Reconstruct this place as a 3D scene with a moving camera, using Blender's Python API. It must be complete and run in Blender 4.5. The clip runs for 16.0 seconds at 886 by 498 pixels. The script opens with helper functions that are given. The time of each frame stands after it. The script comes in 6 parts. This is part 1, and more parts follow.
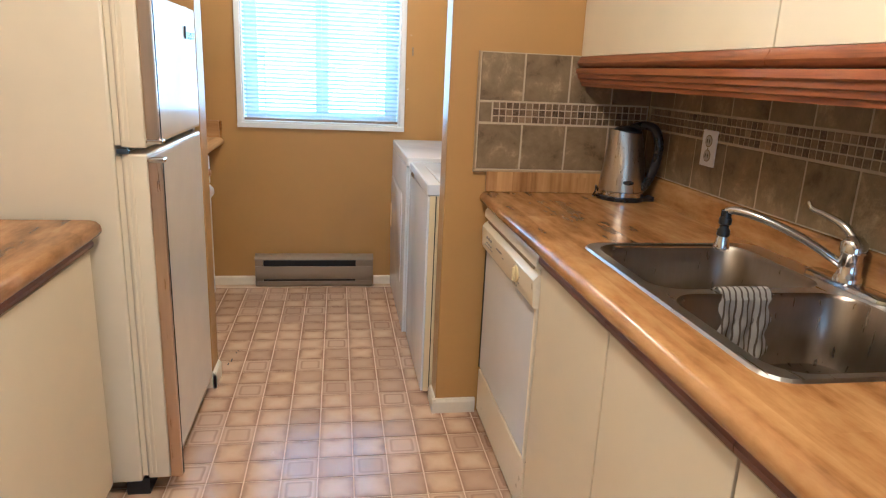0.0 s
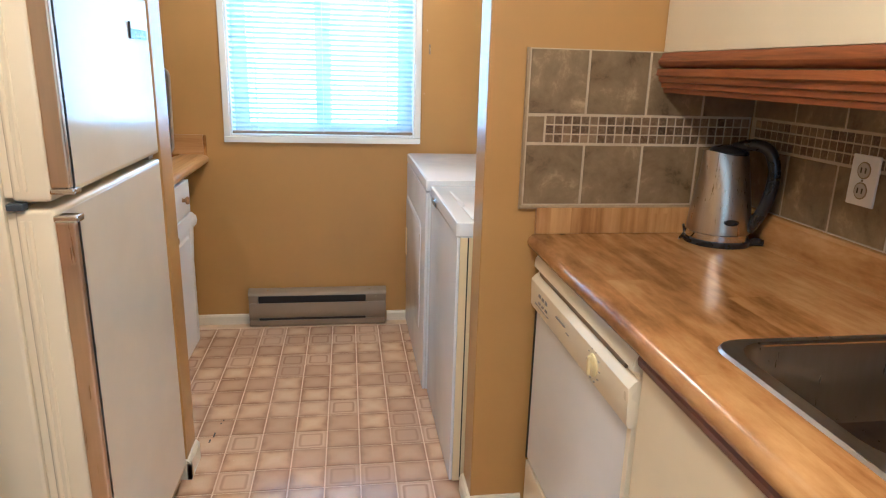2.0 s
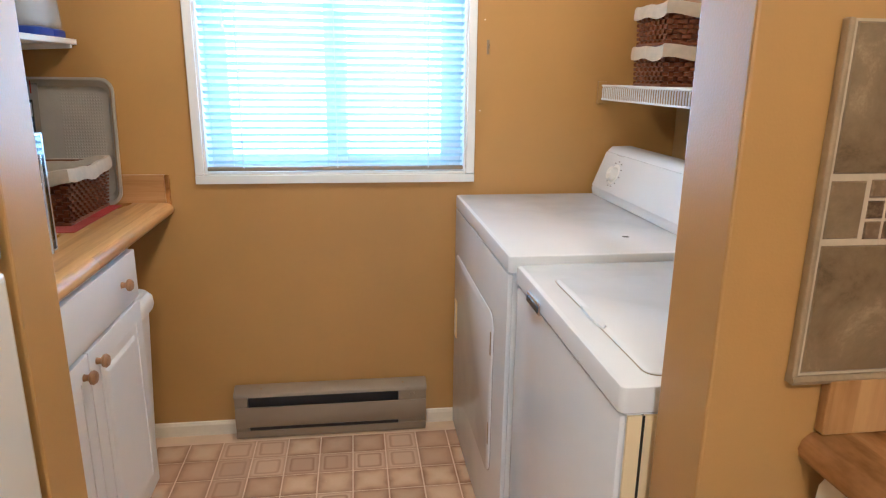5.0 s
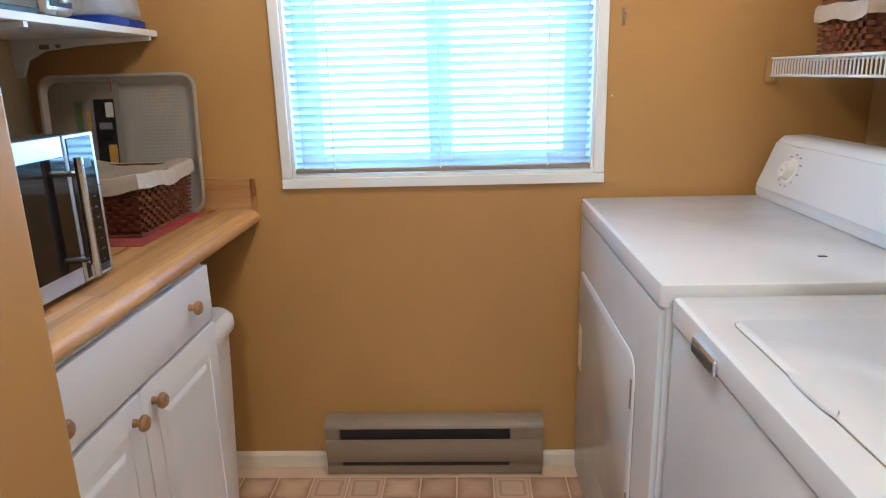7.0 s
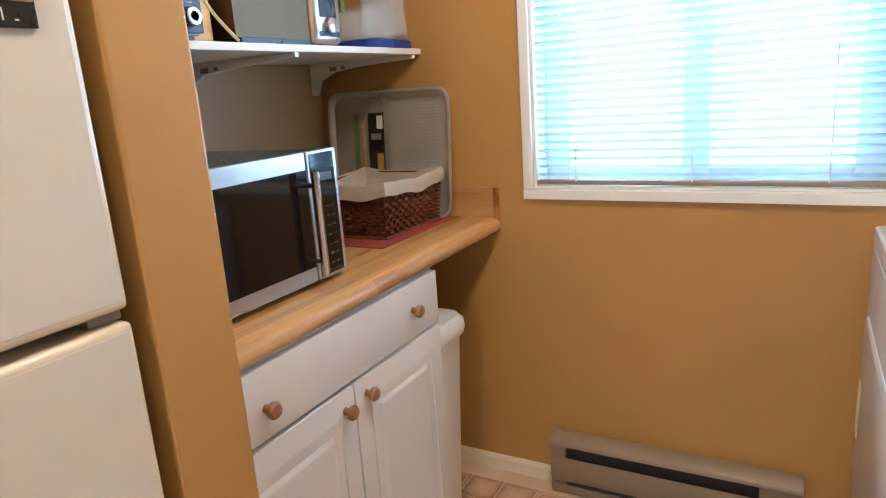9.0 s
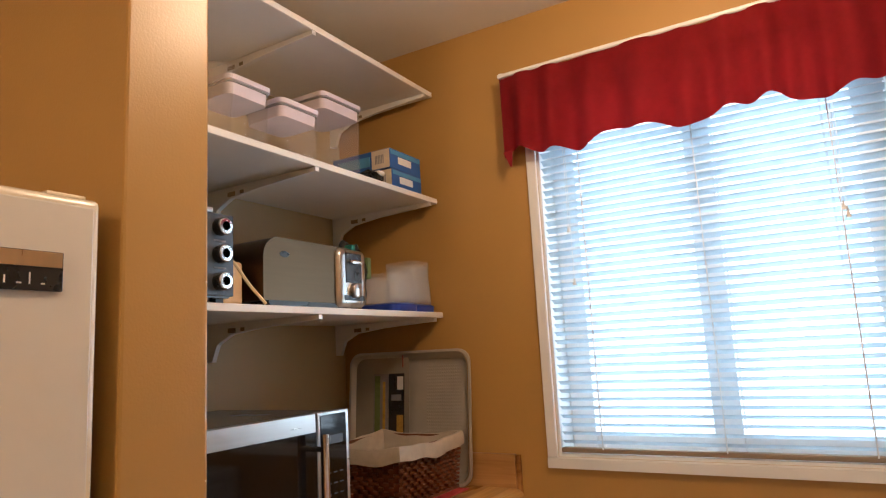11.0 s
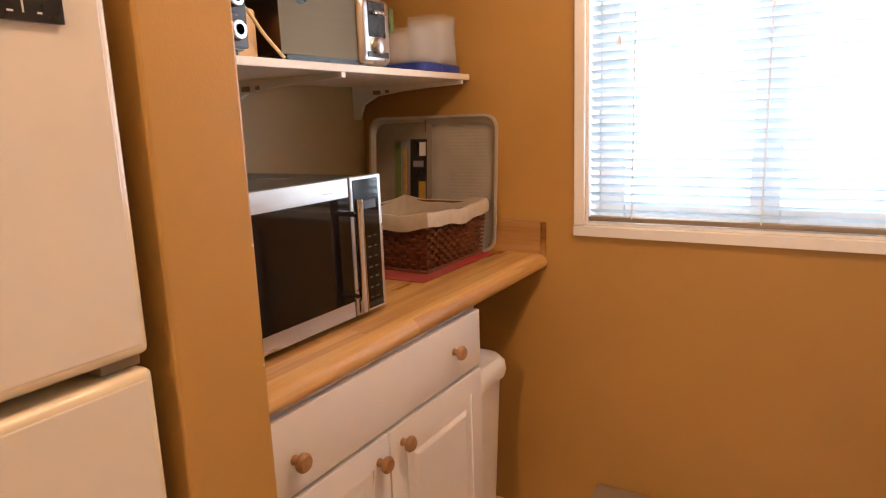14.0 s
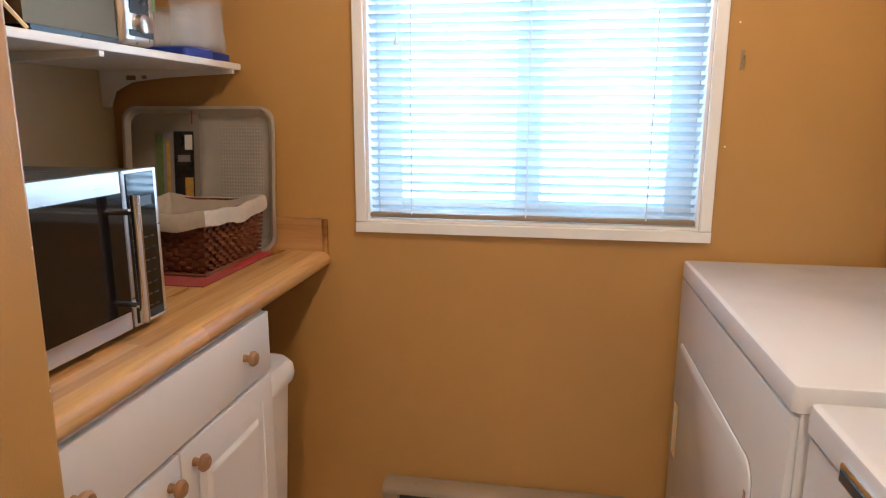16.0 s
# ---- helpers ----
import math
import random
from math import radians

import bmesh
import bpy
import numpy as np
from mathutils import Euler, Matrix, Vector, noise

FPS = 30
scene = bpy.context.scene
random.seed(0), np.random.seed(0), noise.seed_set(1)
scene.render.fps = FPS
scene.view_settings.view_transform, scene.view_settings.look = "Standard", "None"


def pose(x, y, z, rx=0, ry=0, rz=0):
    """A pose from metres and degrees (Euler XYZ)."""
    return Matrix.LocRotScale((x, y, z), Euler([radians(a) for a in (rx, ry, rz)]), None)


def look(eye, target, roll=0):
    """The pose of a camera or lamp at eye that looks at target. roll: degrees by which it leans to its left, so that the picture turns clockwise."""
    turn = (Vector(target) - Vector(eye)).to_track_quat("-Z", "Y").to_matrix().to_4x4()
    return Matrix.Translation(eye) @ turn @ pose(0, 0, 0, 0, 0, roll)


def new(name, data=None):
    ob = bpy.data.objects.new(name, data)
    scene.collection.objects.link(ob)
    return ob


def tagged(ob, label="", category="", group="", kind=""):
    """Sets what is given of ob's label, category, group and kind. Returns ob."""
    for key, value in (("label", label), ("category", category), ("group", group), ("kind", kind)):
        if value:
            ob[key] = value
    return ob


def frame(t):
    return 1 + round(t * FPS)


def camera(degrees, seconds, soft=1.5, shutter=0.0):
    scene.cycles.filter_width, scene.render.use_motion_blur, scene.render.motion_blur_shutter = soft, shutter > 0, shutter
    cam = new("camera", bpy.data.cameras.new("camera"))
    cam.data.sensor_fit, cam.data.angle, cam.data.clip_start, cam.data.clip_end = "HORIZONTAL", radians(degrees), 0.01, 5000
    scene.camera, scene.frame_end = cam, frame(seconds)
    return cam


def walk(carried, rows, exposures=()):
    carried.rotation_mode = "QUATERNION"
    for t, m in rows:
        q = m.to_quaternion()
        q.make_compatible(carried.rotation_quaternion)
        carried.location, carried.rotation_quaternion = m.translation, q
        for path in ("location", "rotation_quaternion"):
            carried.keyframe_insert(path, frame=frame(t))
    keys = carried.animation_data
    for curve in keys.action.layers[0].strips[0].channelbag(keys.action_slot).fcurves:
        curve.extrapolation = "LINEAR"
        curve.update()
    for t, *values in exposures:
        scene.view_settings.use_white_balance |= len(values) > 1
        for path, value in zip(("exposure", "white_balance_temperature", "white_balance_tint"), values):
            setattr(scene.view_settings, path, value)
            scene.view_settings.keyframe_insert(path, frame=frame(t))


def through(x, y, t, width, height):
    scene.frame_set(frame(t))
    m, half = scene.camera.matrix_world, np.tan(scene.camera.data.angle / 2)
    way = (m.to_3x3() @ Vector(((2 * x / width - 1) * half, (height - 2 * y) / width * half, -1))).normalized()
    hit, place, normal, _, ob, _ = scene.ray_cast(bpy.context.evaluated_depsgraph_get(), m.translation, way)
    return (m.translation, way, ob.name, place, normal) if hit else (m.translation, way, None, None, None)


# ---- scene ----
cam = camera(68.3, 16.0, 1.2)
PATH = [
    (0, (0.067, 0.026, 1.359), (0.385, 1.931, 0.837), 2.6),
    (0.5, (0.079, 0.141, 1.365), (0.393, 2.048, 0.849), 2.3),
    (1, (0.111, 0.292, 1.375), (0.412, 2.2, 0.856), 2.0),
    (1.5, (0.115, 0.461, 1.366), (0.409, 2.37, 0.847), 1.7),
    (2, (0.09, 0.661, 1.379), (0.376, 2.567, 0.847), 1.6),
    (2.5, (0.091, 0.843, 1.373), (0.37, 2.751, 0.841), 1.3),
    (3, (0.122, 1.032, 1.381), (0.393, 2.943, 0.856), 1.1),
    (3.5, (0.137, 1.235, 1.38), (0.403, 3.144, 0.846), 0.9),
    (4, (0.087, 1.438, 1.389), (0.351, 3.346, 0.85), 0.9),
    (4.2, (0.056, 1.505, 1.388), (0.327, 3.413, 0.856), 0.8),
    (6.3, (0.019, 1.992, 1.338), (0.16, 3.92, 0.827), -0.6),
    (6.5, (0.018, 2.021, 1.332), (0.101, 3.953, 0.821), -0.9),
    (7, (0.055, 2.107, 1.323), (-0.026, 4.038, 0.808), -1.6),
    (7.5, (0.115, 2.165, 1.337), (-0.148, 4.084, 0.837), -2.2),
    (8, (0.129, 2.213, 1.335), (-0.402, 4.074, 0.832), -2.8),
    (8.5, (0.184, 2.221, 1.344), (-0.636, 3.981, 0.863), -3.6),
    (9, (0.234, 2.218, 1.346), (-0.715, 3.913, 0.868), -4.0),
    (9.5, (0.256, 2.217, 1.352), (-0.717, 3.919, 0.954), -3.7),
    (10, (0.258, 2.224, 1.355), (-0.727, 3.959, 1.213), -3.3),
    (10.2, (0.266, 2.24, 1.35), (-0.731, 3.973, 1.362), -3.3),
    (10.6, (0.262, 2.245, 1.35), (-0.738, 3.965, 1.56), -3.2),
    (11.2, (0.245, 2.252, 1.348), (-0.765, 3.965, 1.67), -3.0),
    (11.8, (0.225, 2.258, 1.346), (-0.79, 3.97, 1.61), -2.8),
    (12.3, (0.208, 2.261, 1.345), (-0.811, 3.98, 1.429), -2.5),
    (12.5, (0.2, 2.261, 1.349), (-0.823, 3.979, 1.311), -2.4),
    (13, (0.197, 2.253, 1.353), (-0.835, 3.938, 1.041), -2.3),
    (13.5, (0.165, 2.271, 1.348), (-0.868, 3.94, 0.965), -2.2),
    (14, (0.131, 2.298, 1.34), (-0.89, 3.972, 0.951), -2.1),
    (14.5, (0.084, 2.285, 1.334), (-0.834, 4.017, 0.938), -1.5),
    (15, (0.072, 2.305, 1.335), (-0.7, 4.104, 0.925), -1.2),
    (15.5, (0.056, 2.311, 1.334), (-0.482, 4.193, 0.925), -0.4),
    (16, (0.04, 2.28, 1.33), (-0.281, 4.213, 0.928), 0.2),
]
EXPOSURES = [
    (0.0, 0.0, 4050, -4), (1.5, 0.08, 3950, -5), (4.2, 0.12, 4050, -4), (6.5, -0.06, 3920, -4), (8.0, 0.0, 4080, -3), (9.5, 0.06, 4330, -1), (10.0, 0.06, 4400, 0), (10.3, -0.3, 4600, 3),
    (11.3, -0.75, 6000, 12), (12.3, -0.92, 7900, 27), (12.6, -0.90, 7900, 27), (13.0, -0.80, 7700, 27), (13.5, -0.42, 7100, 26), (14.0, -0.17, 6050, 17), (14.6, -0.02, 5150, 8), (15.2, 0.02, 4850, 5), (16.0, -0.22, 4750, 4),
]
walk(cam, [(t, look(eye, target, roll)) for t, eye, target, roll in PATH], EXPOSURES)


# ---- world, lamps ----
world = bpy.data.worlds.new("sky")
scene.world = world
world.use_nodes = True
wn = world.node_tree
sky = wn.nodes.new("ShaderNodeTexSky")
sky.sky_type, sky.sun_disc = "NISHITA", False
sky.sun_elevation, sky.sun_rotation = radians(38), radians(150)
sky.air_density, sky.dust_density = 1.0, 3.0
wn.nodes["Background"].inputs[1].default_value = 0.15
wn.links.new(sky.outputs[0], wn.nodes["Background"].inputs[0])


def lamp(name, kind, m, watts, colour, size, size_y=0.0):
    data = bpy.data.lights.new(name, kind)
    data.energy, data.color = watts, colour
    if kind == "AREA":
        data.shape, data.size, data.size_y = "RECTANGLE", size, size_y
    else:
        data.shadow_soft_size = size
    ob = new(name, data)
    ob.matrix_world = m
    return ob


SKY_WATTS, KITCHEN_WATTS, LAUNDRY_WATTS, BACK_WATTS = 33.0, 82.0, 41.0, 6.0
WARM = (1.0, 0.635, 0.36)
# daylight in the laundry window's opening and an added back opening; two ceiling lamps
lamp("window_daylight", "AREA", look((-0.03, 4.325, 1.54), (-0.03, 2.0, 1.54)), SKY_WATTS, (0.90, 0.98, 1.0), 1.10, 1.24)
# weak fill through an invented opening, out of view behind the kitchen
lamp("added_back_window_fill", "AREA", look((0.0, -2.40, 1.45), (0.0, 0.0, 1.2)), BACK_WATTS, (0.94, 0.98, 1.0), 1.5, 1.3)
lamp("kitchen_ceiling_bulb", "POINT", pose(0.05, 0.85, 2.24), KITCHEN_WATTS, WARM, 0.09)
lamp("laundry_ceiling_bulb", "POINT", pose(0.10, 3.30, 2.24), LAUNDRY_WATTS, WARM, 0.08)


# ---- materials ----
def nodes_of(name):
    m = bpy.data.materials.new(name)
    m.use_nodes = True
    t = m.node_tree
    return m, t, t.nodes["Principled BSDF"]


def add(t, kind, **values):
    n = t.nodes.new(kind)
    for k, v in values.items():
        n.inputs[k.replace("_", " ")].default_value = v
    return n


def ramp(t, src, stops):
    n = t.nodes.new("ShaderNodeValToRGB")
    el = n.color_ramp.elements
    while len(el) < len(stops):
        el.new(0.5)
    for e, (p, c) in zip(el, stops):
        e.position, e.color = p, (*c, 1)
    t.links.new(src, n.inputs[0])
    return n


def math_node(t, op, a, b=None, c=None):
    n = t.nodes.new("ShaderNodeMath")
    n.operation = op
    for i, v in enumerate((a, b, c)):
        if v is None:
            continue
        if isinstance(v, (int, float)):
            n.inputs[i].default_value = v
        else:
            t.links.new(v, n.inputs[i])
    return n.outputs[0]


def mixed(t, fac, a, b, blend="MIX"):
    n = t.nodes.new("ShaderNodeMix")
    n.data_type, n.blend_type = "RGBA", blend
    for s, v in ((n.inputs[0], fac), (n.inputs[6], a), (n.inputs[7], b)):
        if isinstance(v, (int, float)):
            s.default_value = v
        elif isinstance(v, tuple):
            s.default_value = (*v, 1)
        else:
            t.links.new(v, s)
    return n.outputs[2]


def position(t, scale=(1, 1, 1), shift=(0, 0, 0)):
    g = t.nodes.new("ShaderNodeNewGeometry")
    mp = t.nodes.new("ShaderNodeMapping")
    mp.inputs["Scale"].default_value = scale
    mp.inputs["Location"].default_value = shift
    t.links.new(g.outputs["Position"], mp.inputs[0])
    return mp.outputs[0]


def noise_of(t, vec, scale, detail=3.0, rough=0.55):
    n = add(t, "ShaderNodeTexNoise", Scale=scale, Detail=detail, Roughness=rough)
    t.links.new(vec, n.inputs["Vector"])
    return n.outputs[0]


def bump(t, p, height, strength, distance=0.002):
    n = add(t, "ShaderNodeBump", Strength=strength, Distance=distance)
    t.links.new(height, n.inputs["Height"])
    t.links.new(n.outputs[0], p.inputs["Normal"])


def surface(name, colour, rough=0.5, metal=0.0, vary=0.12, big=3.0, fine=120.0, relief=0.15, coat=0.0, stretch=(1, 1, 1), relief_depth=0.001):
    """A plain surface with blotches, grain and uneven gloss."""
    m, t, p = nodes_of(name)
    v = position(t, stretch)
    n1, n2 = noise_of(t, v, big, 4), noise_of(t, v, fine, 2)
    dark, light = tuple(c * (1 - vary) for c in colour), tuple(min(1, c * (1 + vary)) for c in colour)
    base = ramp(t, n1, ((0.3, dark), (0.7, light))).outputs[0]
    base = mixed(t, 0.25 * min(1, vary * 4), base, ramp(t, n2, ((0.35, dark), (0.65, light))).outputs[0])
    t.links.new(base, p.inputs["Base Color"])
    r = math_node(t, "MULTIPLY_ADD", n1, 0.16, rough - 0.08)
    t.links.new(r, p.inputs["Roughness"])
    p.inputs["Metallic"].default_value = metal
    p.inputs["Coat Weight"].default_value = coat
    p.inputs["Coat Roughness"].default_value = 0.15
    if relief:
        bump(t, p, n2, relief, relief_depth)
    return m


def wood(name, dark, mid, light, along="y", stave=0.045, length=0.6, rough=0.32, grain=60.0, contrast=0.5, tones=0.22, span=0.20, knots=0.0):
    """Staves glued side by side: a tone for each, fine grain along it."""
    m, t, p = nodes_of(name)
    g = t.nodes.new("ShaderNodeNewGeometry")
    s = t.nodes.new("ShaderNodeSeparateXYZ")
    t.links.new(g.outputs["Position"], s.inputs[0])
    order = {"y": (0, 1, 2), "x": (1, 0, 2), "zx": (0, 2, 1)}[along]
    across, run, third = (s.outputs[i] for i in order)
    lane = math_node(t, "FLOOR", math_node(t, "DIVIDE", across, stave))
    shift = t.nodes.new("ShaderNodeTexWhiteNoise")
    shift.noise_dimensions = "1D"
    t.links.new(lane, shift.inputs["W"])
    seg = math_node(t, "FLOOR", math_node(t, "ADD", math_node(t, "DIVIDE", run, length), math_node(t, "MULTIPLY", shift.outputs[0], 7.0)))
    cell = t.nodes.new("ShaderNodeCombineXYZ")
    t.links.new(lane, cell.inputs[0])
    t.links.new(seg, cell.inputs[1])
    tone = t.nodes.new("ShaderNodeTexWhiteNoise")
    tone.noise_dimensions = "2D"
    t.links.new(cell.outputs[0], tone.inputs["Vector"])
    squash = {"y": (1, 0.06, 1), "x": (0.06, 1, 1), "zx": (1, 1, 0.06)}[along]
    v = position(t, squash)
    warp = add(t, "ShaderNodeTexNoise", Scale=grain, Detail=5.0, Roughness=0.62, Distortion=0.6)
    offset = t.nodes.new("ShaderNodeVectorMath")
    offset.operation = "MULTIPLY_ADD"
    t.links.new(tone.outputs["Color"], offset.inputs[0])
    offset.inputs[1].default_value = (3, 3, 3)
    t.links.new(v, offset.inputs[2])
    t.links.new(offset.outputs[0], warp.inputs["Vector"])
    wide = noise_of(t, v, grain * 0.22, 3)
    mix = math_node(t, "ADD", math_node(t, "MULTIPLY", warp.outputs[0], contrast), math_node(t, "MULTIPLY", wide, 1 - contrast))
    mix = math_node(t, "ADD", mix, math_node(t, "MULTIPLY", math_node(t, "SUBTRACT", tone.outputs[0], 0.5), tones))
    if knots:
        spots = noise_of(t, position(t, {"y": (1, 0.32, 1), "x": (0.32, 1, 1), "zx": (1, 1, 0.32)}[along]), 15.0, 5, 0.65)
        mix = math_node(t, "SUBTRACT", mix, math_node(t, "MULTIPLY", math_node(t, "SUBTRACT", spots, 0.5), knots))
    t.links.new(ramp(t, mix, ((0.50 - span, dark), (0.50, mid), (0.50 + span, light))).outputs[0], p.inputs["Base Color"])
    t.links.new(math_node(t, "MULTIPLY_ADD", wide, 0.2, rough - 0.1), p.inputs["Roughness"])
    bump(t, p, warp.outputs[0], 0.12, 0.0006)
    return m


def glassy(name, colour, rough=0.02, alpha=0.15):
    """Thin clear plastic or glass."""
    m, t, p = nodes_of(name)
    p.inputs["Base Color"].default_value = (*colour, 1)
    p.inputs["Roughness"].default_value = rough
    p.inputs["Alpha"].default_value = alpha
    p.inputs["IOR"].default_value = 1.46
    return m


def floor_tile_material():
    m, t, p = nodes_of("floor_tile")
    g = t.nodes.new("ShaderNodeNewGeometry")
    s = t.nodes.new("ShaderNodeSeparateXYZ")
    t.links.new(g.outputs["Position"], s.inputs[0])
    ux = math_node(t, "DIVIDE", s.outputs[0], TILE_X)
    uy = math_node(t, "DIVIDE", math_node(t, "SUBTRACT", s.outputs[1], TILE_Y0), TILE_Y)
    cell = t.nodes.new("ShaderNodeCombineXYZ")
    t.links.new(math_node(t, "FLOOR", ux), cell.inputs[0])
    t.links.new(math_node(t, "FLOOR", uy), cell.inputs[1])
    rnd = t.nodes.new("ShaderNodeTexWhiteNoise")
    rnd.noise_dimensions = "2D"
    t.links.new(cell.outputs[0], rnd.inputs["Vector"])
    dx = math_node(t, "ABSOLUTE", math_node(t, "SUBTRACT", math_node(t, "FRACT", ux), 0.5))
    dy = math_node(t, "ABSOLUTE", math_node(t, "SUBTRACT", math_node(t, "FRACT", uy), 0.5))
    edge = math_node(t, "SMOOTH_MAX", dx, dy, 0.12)
    v = position(t)
    n1, n2 = noise_of(t, v, 14, 4), noise_of(t, v, 160, 3)
    e = math_node(t, "ADD", edge, math_node(t, "MULTIPLY", math_node(t, "SUBTRACT", n1, 0.5), 0.34))
    dark_edge = ramp(t, e, ((0.12, (0.74, 0.53, 0.33)), (0.33, (0.62, 0.42, 0.25)), (0.48, (0.29, 0.165, 0.092)))).outputs[0]
    e2 = math_node(t, "ADD", edge, math_node(t, "MULTIPLY", math_node(t, "SUBTRACT", n1, 0.5), 0.07))
    ring = ramp(t, e2, ((0.26, (0.64, 0.45, 0.29)), (0.335, (0.34, 0.205, 0.12)), (0.385, (0.70, 0.51, 0.34)), (0.47, (0.48, 0.31, 0.19)))).outputs[0]
    pick = math_node(t, "GREATER_THAN", rnd.outputs[0], 0.74)
    base = mixed(t, pick, dark_edge, ring)
    tone = t.nodes.new("ShaderNodeSeparateColor")
    t.links.new(rnd.outputs["Color"], tone.inputs[0])
    base = mixed(t, math_node(t, "MULTIPLY", tone.outputs[1], 0.35), base, (0.68, 0.475, 0.31))
    base = mixed(t, math_node(t, "MULTIPLY", math_node(t, "GREATER_THAN", tone.outputs[2], 0.6), 0.36), base, (0.32, 0.19, 0.12))
    base = mixed(t, math_node(t, "MULTIPLY", n2, 0.25), base, (0.48, 0.30, 0.185))
    t.links.new(base, p.inputs["Base Color"])
    t.links.new(math_node(t, "MULTIPLY_ADD", n1, 0.2, 0.13), p.inputs["Roughness"])
    p.inputs["Coat Weight"].default_value = 0.8
    p.inputs["Coat Roughness"].default_value = 0.10
    bump(t, p, n1, 0.07, 0.0015)
    return m


def stone_material():
    """Glazed slate-look wall tile, veined and blotched, each one its own."""
    m, t, p = nodes_of("slate_tile")
    info = t.nodes.new("ShaderNodeObjectInfo")
    mv = t.nodes.new("ShaderNodeVectorMath")
    mv.operation = "ADD"
    t.links.new(position(t), mv.inputs[0])
    sc = math_node(t, "MULTIPLY", info.outputs["Random"], 40.0)
    t.links.new(sc, mv.inputs[1])
    n1 = add(t, "ShaderNodeTexNoise", Scale=7.5, Detail=12.0, Roughness=0.72, Distortion=0.22)
    t.links.new(mv.outputs[0], n1.inputs["Vector"])
    n2 = noise_of(t, mv.outputs[0], 60, 4)
    base = ramp(t, n1.outputs[0], ((0.33, (0.050, 0.030, 0.010)), (0.42, (0.150, 0.102, 0.047)), (0.55, (0.215, 0.152, 0.074)), (0.62, (0.34, 0.25, 0.13)), (0.70, (0.55, 0.42, 0.23)))).outputs[0]
    base = mixed(t, math_node(t, "MULTIPLY", n2, 0.3), base, (0.23, 0.165, 0.08))
    t.links.new(base, p.inputs["Base Color"])
    p.inputs["Roughness"].default_value = 0.38
    bump(t, p, n1.outputs[0], 0.6, 0.004)
    return m


def mosaic_material():
    m, t, p = nodes_of("mosaic_tile")
    info = t.nodes.new("ShaderNodeNewGeometry")
    n2 = noise_of(t, position(t), 130, 4, 0.7)
    base = ramp(t, info.outputs["Random Per Island"], ((0.0, (0.045, 0.026, 0.014)), (0.25, (0.10, 0.054, 0.024)), (0.5, (0.20, 0.132, 0.065)), (0.7, (0.075, 0.045, 0.022)), (0.85, (0.14, 0.085, 0.042)), (1.0, (0.28, 0.19, 0.095)))).outputs[0]
    base = mixed(t, ramp(t, n2, ((0.46, (0, 0, 0)), (0.68, (0.45, 0.45, 0.45)))).outputs[0], base, (0.34, 0.24, 0.13))
    t.links.new(base, p.inputs["Base Color"])
    p.inputs["Roughness"].default_value = 0.28
    bump(t, p, n2, 0.3, 0.001)
    return m


def striped(name, a, b, axis, pitch, share):
    m, t, p = nodes_of(name)
    s = t.nodes.new("ShaderNodeSeparateXYZ")
    t.links.new(position(t), s.inputs[0])
    n = noise_of(t, position(t), 300, 2)
    w = math_node(t, "ADD", s.outputs[axis], math_node(t, "MULTIPLY", n, 0.002))
    f = math_node(t, "LESS_THAN", math_node(t, "FRACT", math_node(t, "DIVIDE", w, pitch)), share)
    t.links.new(mixed(t, f, a, b), p.inputs["Base Color"])
    p.inputs["Roughness"].default_value = 0.95
    bump(t, p, n, 0.5, 0.001)
    return m


def cloth(name, colour, through=0.0, weave=700.0, rough=0.95):
    m, t, p = nodes_of(name)
    v = position(t)
    n = noise_of(t, v, 30, 4)
    w = noise_of(t, position(t, (1, 1, 0.25)), weave, 2)
    base = ramp(t, n, ((0.3, tuple(c * 0.85 for c in colour)), (0.7, colour))).outputs[0]
    t.links.new(base, p.inputs["Base Color"])
    p.inputs["Roughness"].default_value = rough
    bump(t, p, w, 0.5, 0.001)
    if through:
        tr = t.nodes.new("ShaderNodeBsdfTranslucent")
        t.links.new(base, tr.inputs[0])
        mx = t.nodes.new("ShaderNodeMixShader")
        mx.inputs[0].default_value = through
        t.links.new(p.outputs[0], mx.inputs[1])
        t.links.new(tr.outputs[0], mx.inputs[2])
        t.links.new(mx.outputs[0], t.nodes["Material Output"].inputs[0])
    return m


def brushed(name, colour, rough, stretch, scale=90.0):
    m, t, p = nodes_of(name)
    n = noise_of(t, position(t, stretch), scale, 3)
    t.links.new(ramp(t, n, ((0.3, tuple(c * 0.9 for c in colour)), (0.7, colour))).outputs[0], p.inputs["Base Color"])
    p.inputs["Metallic"].default_value = 1.0
    t.links.new(math_node(t, "MULTIPLY_ADD", n, 0.16, rough - 0.08), p.inputs["Roughness"])
    bump(t, p, n, 0.05, 0.0005)
    return m


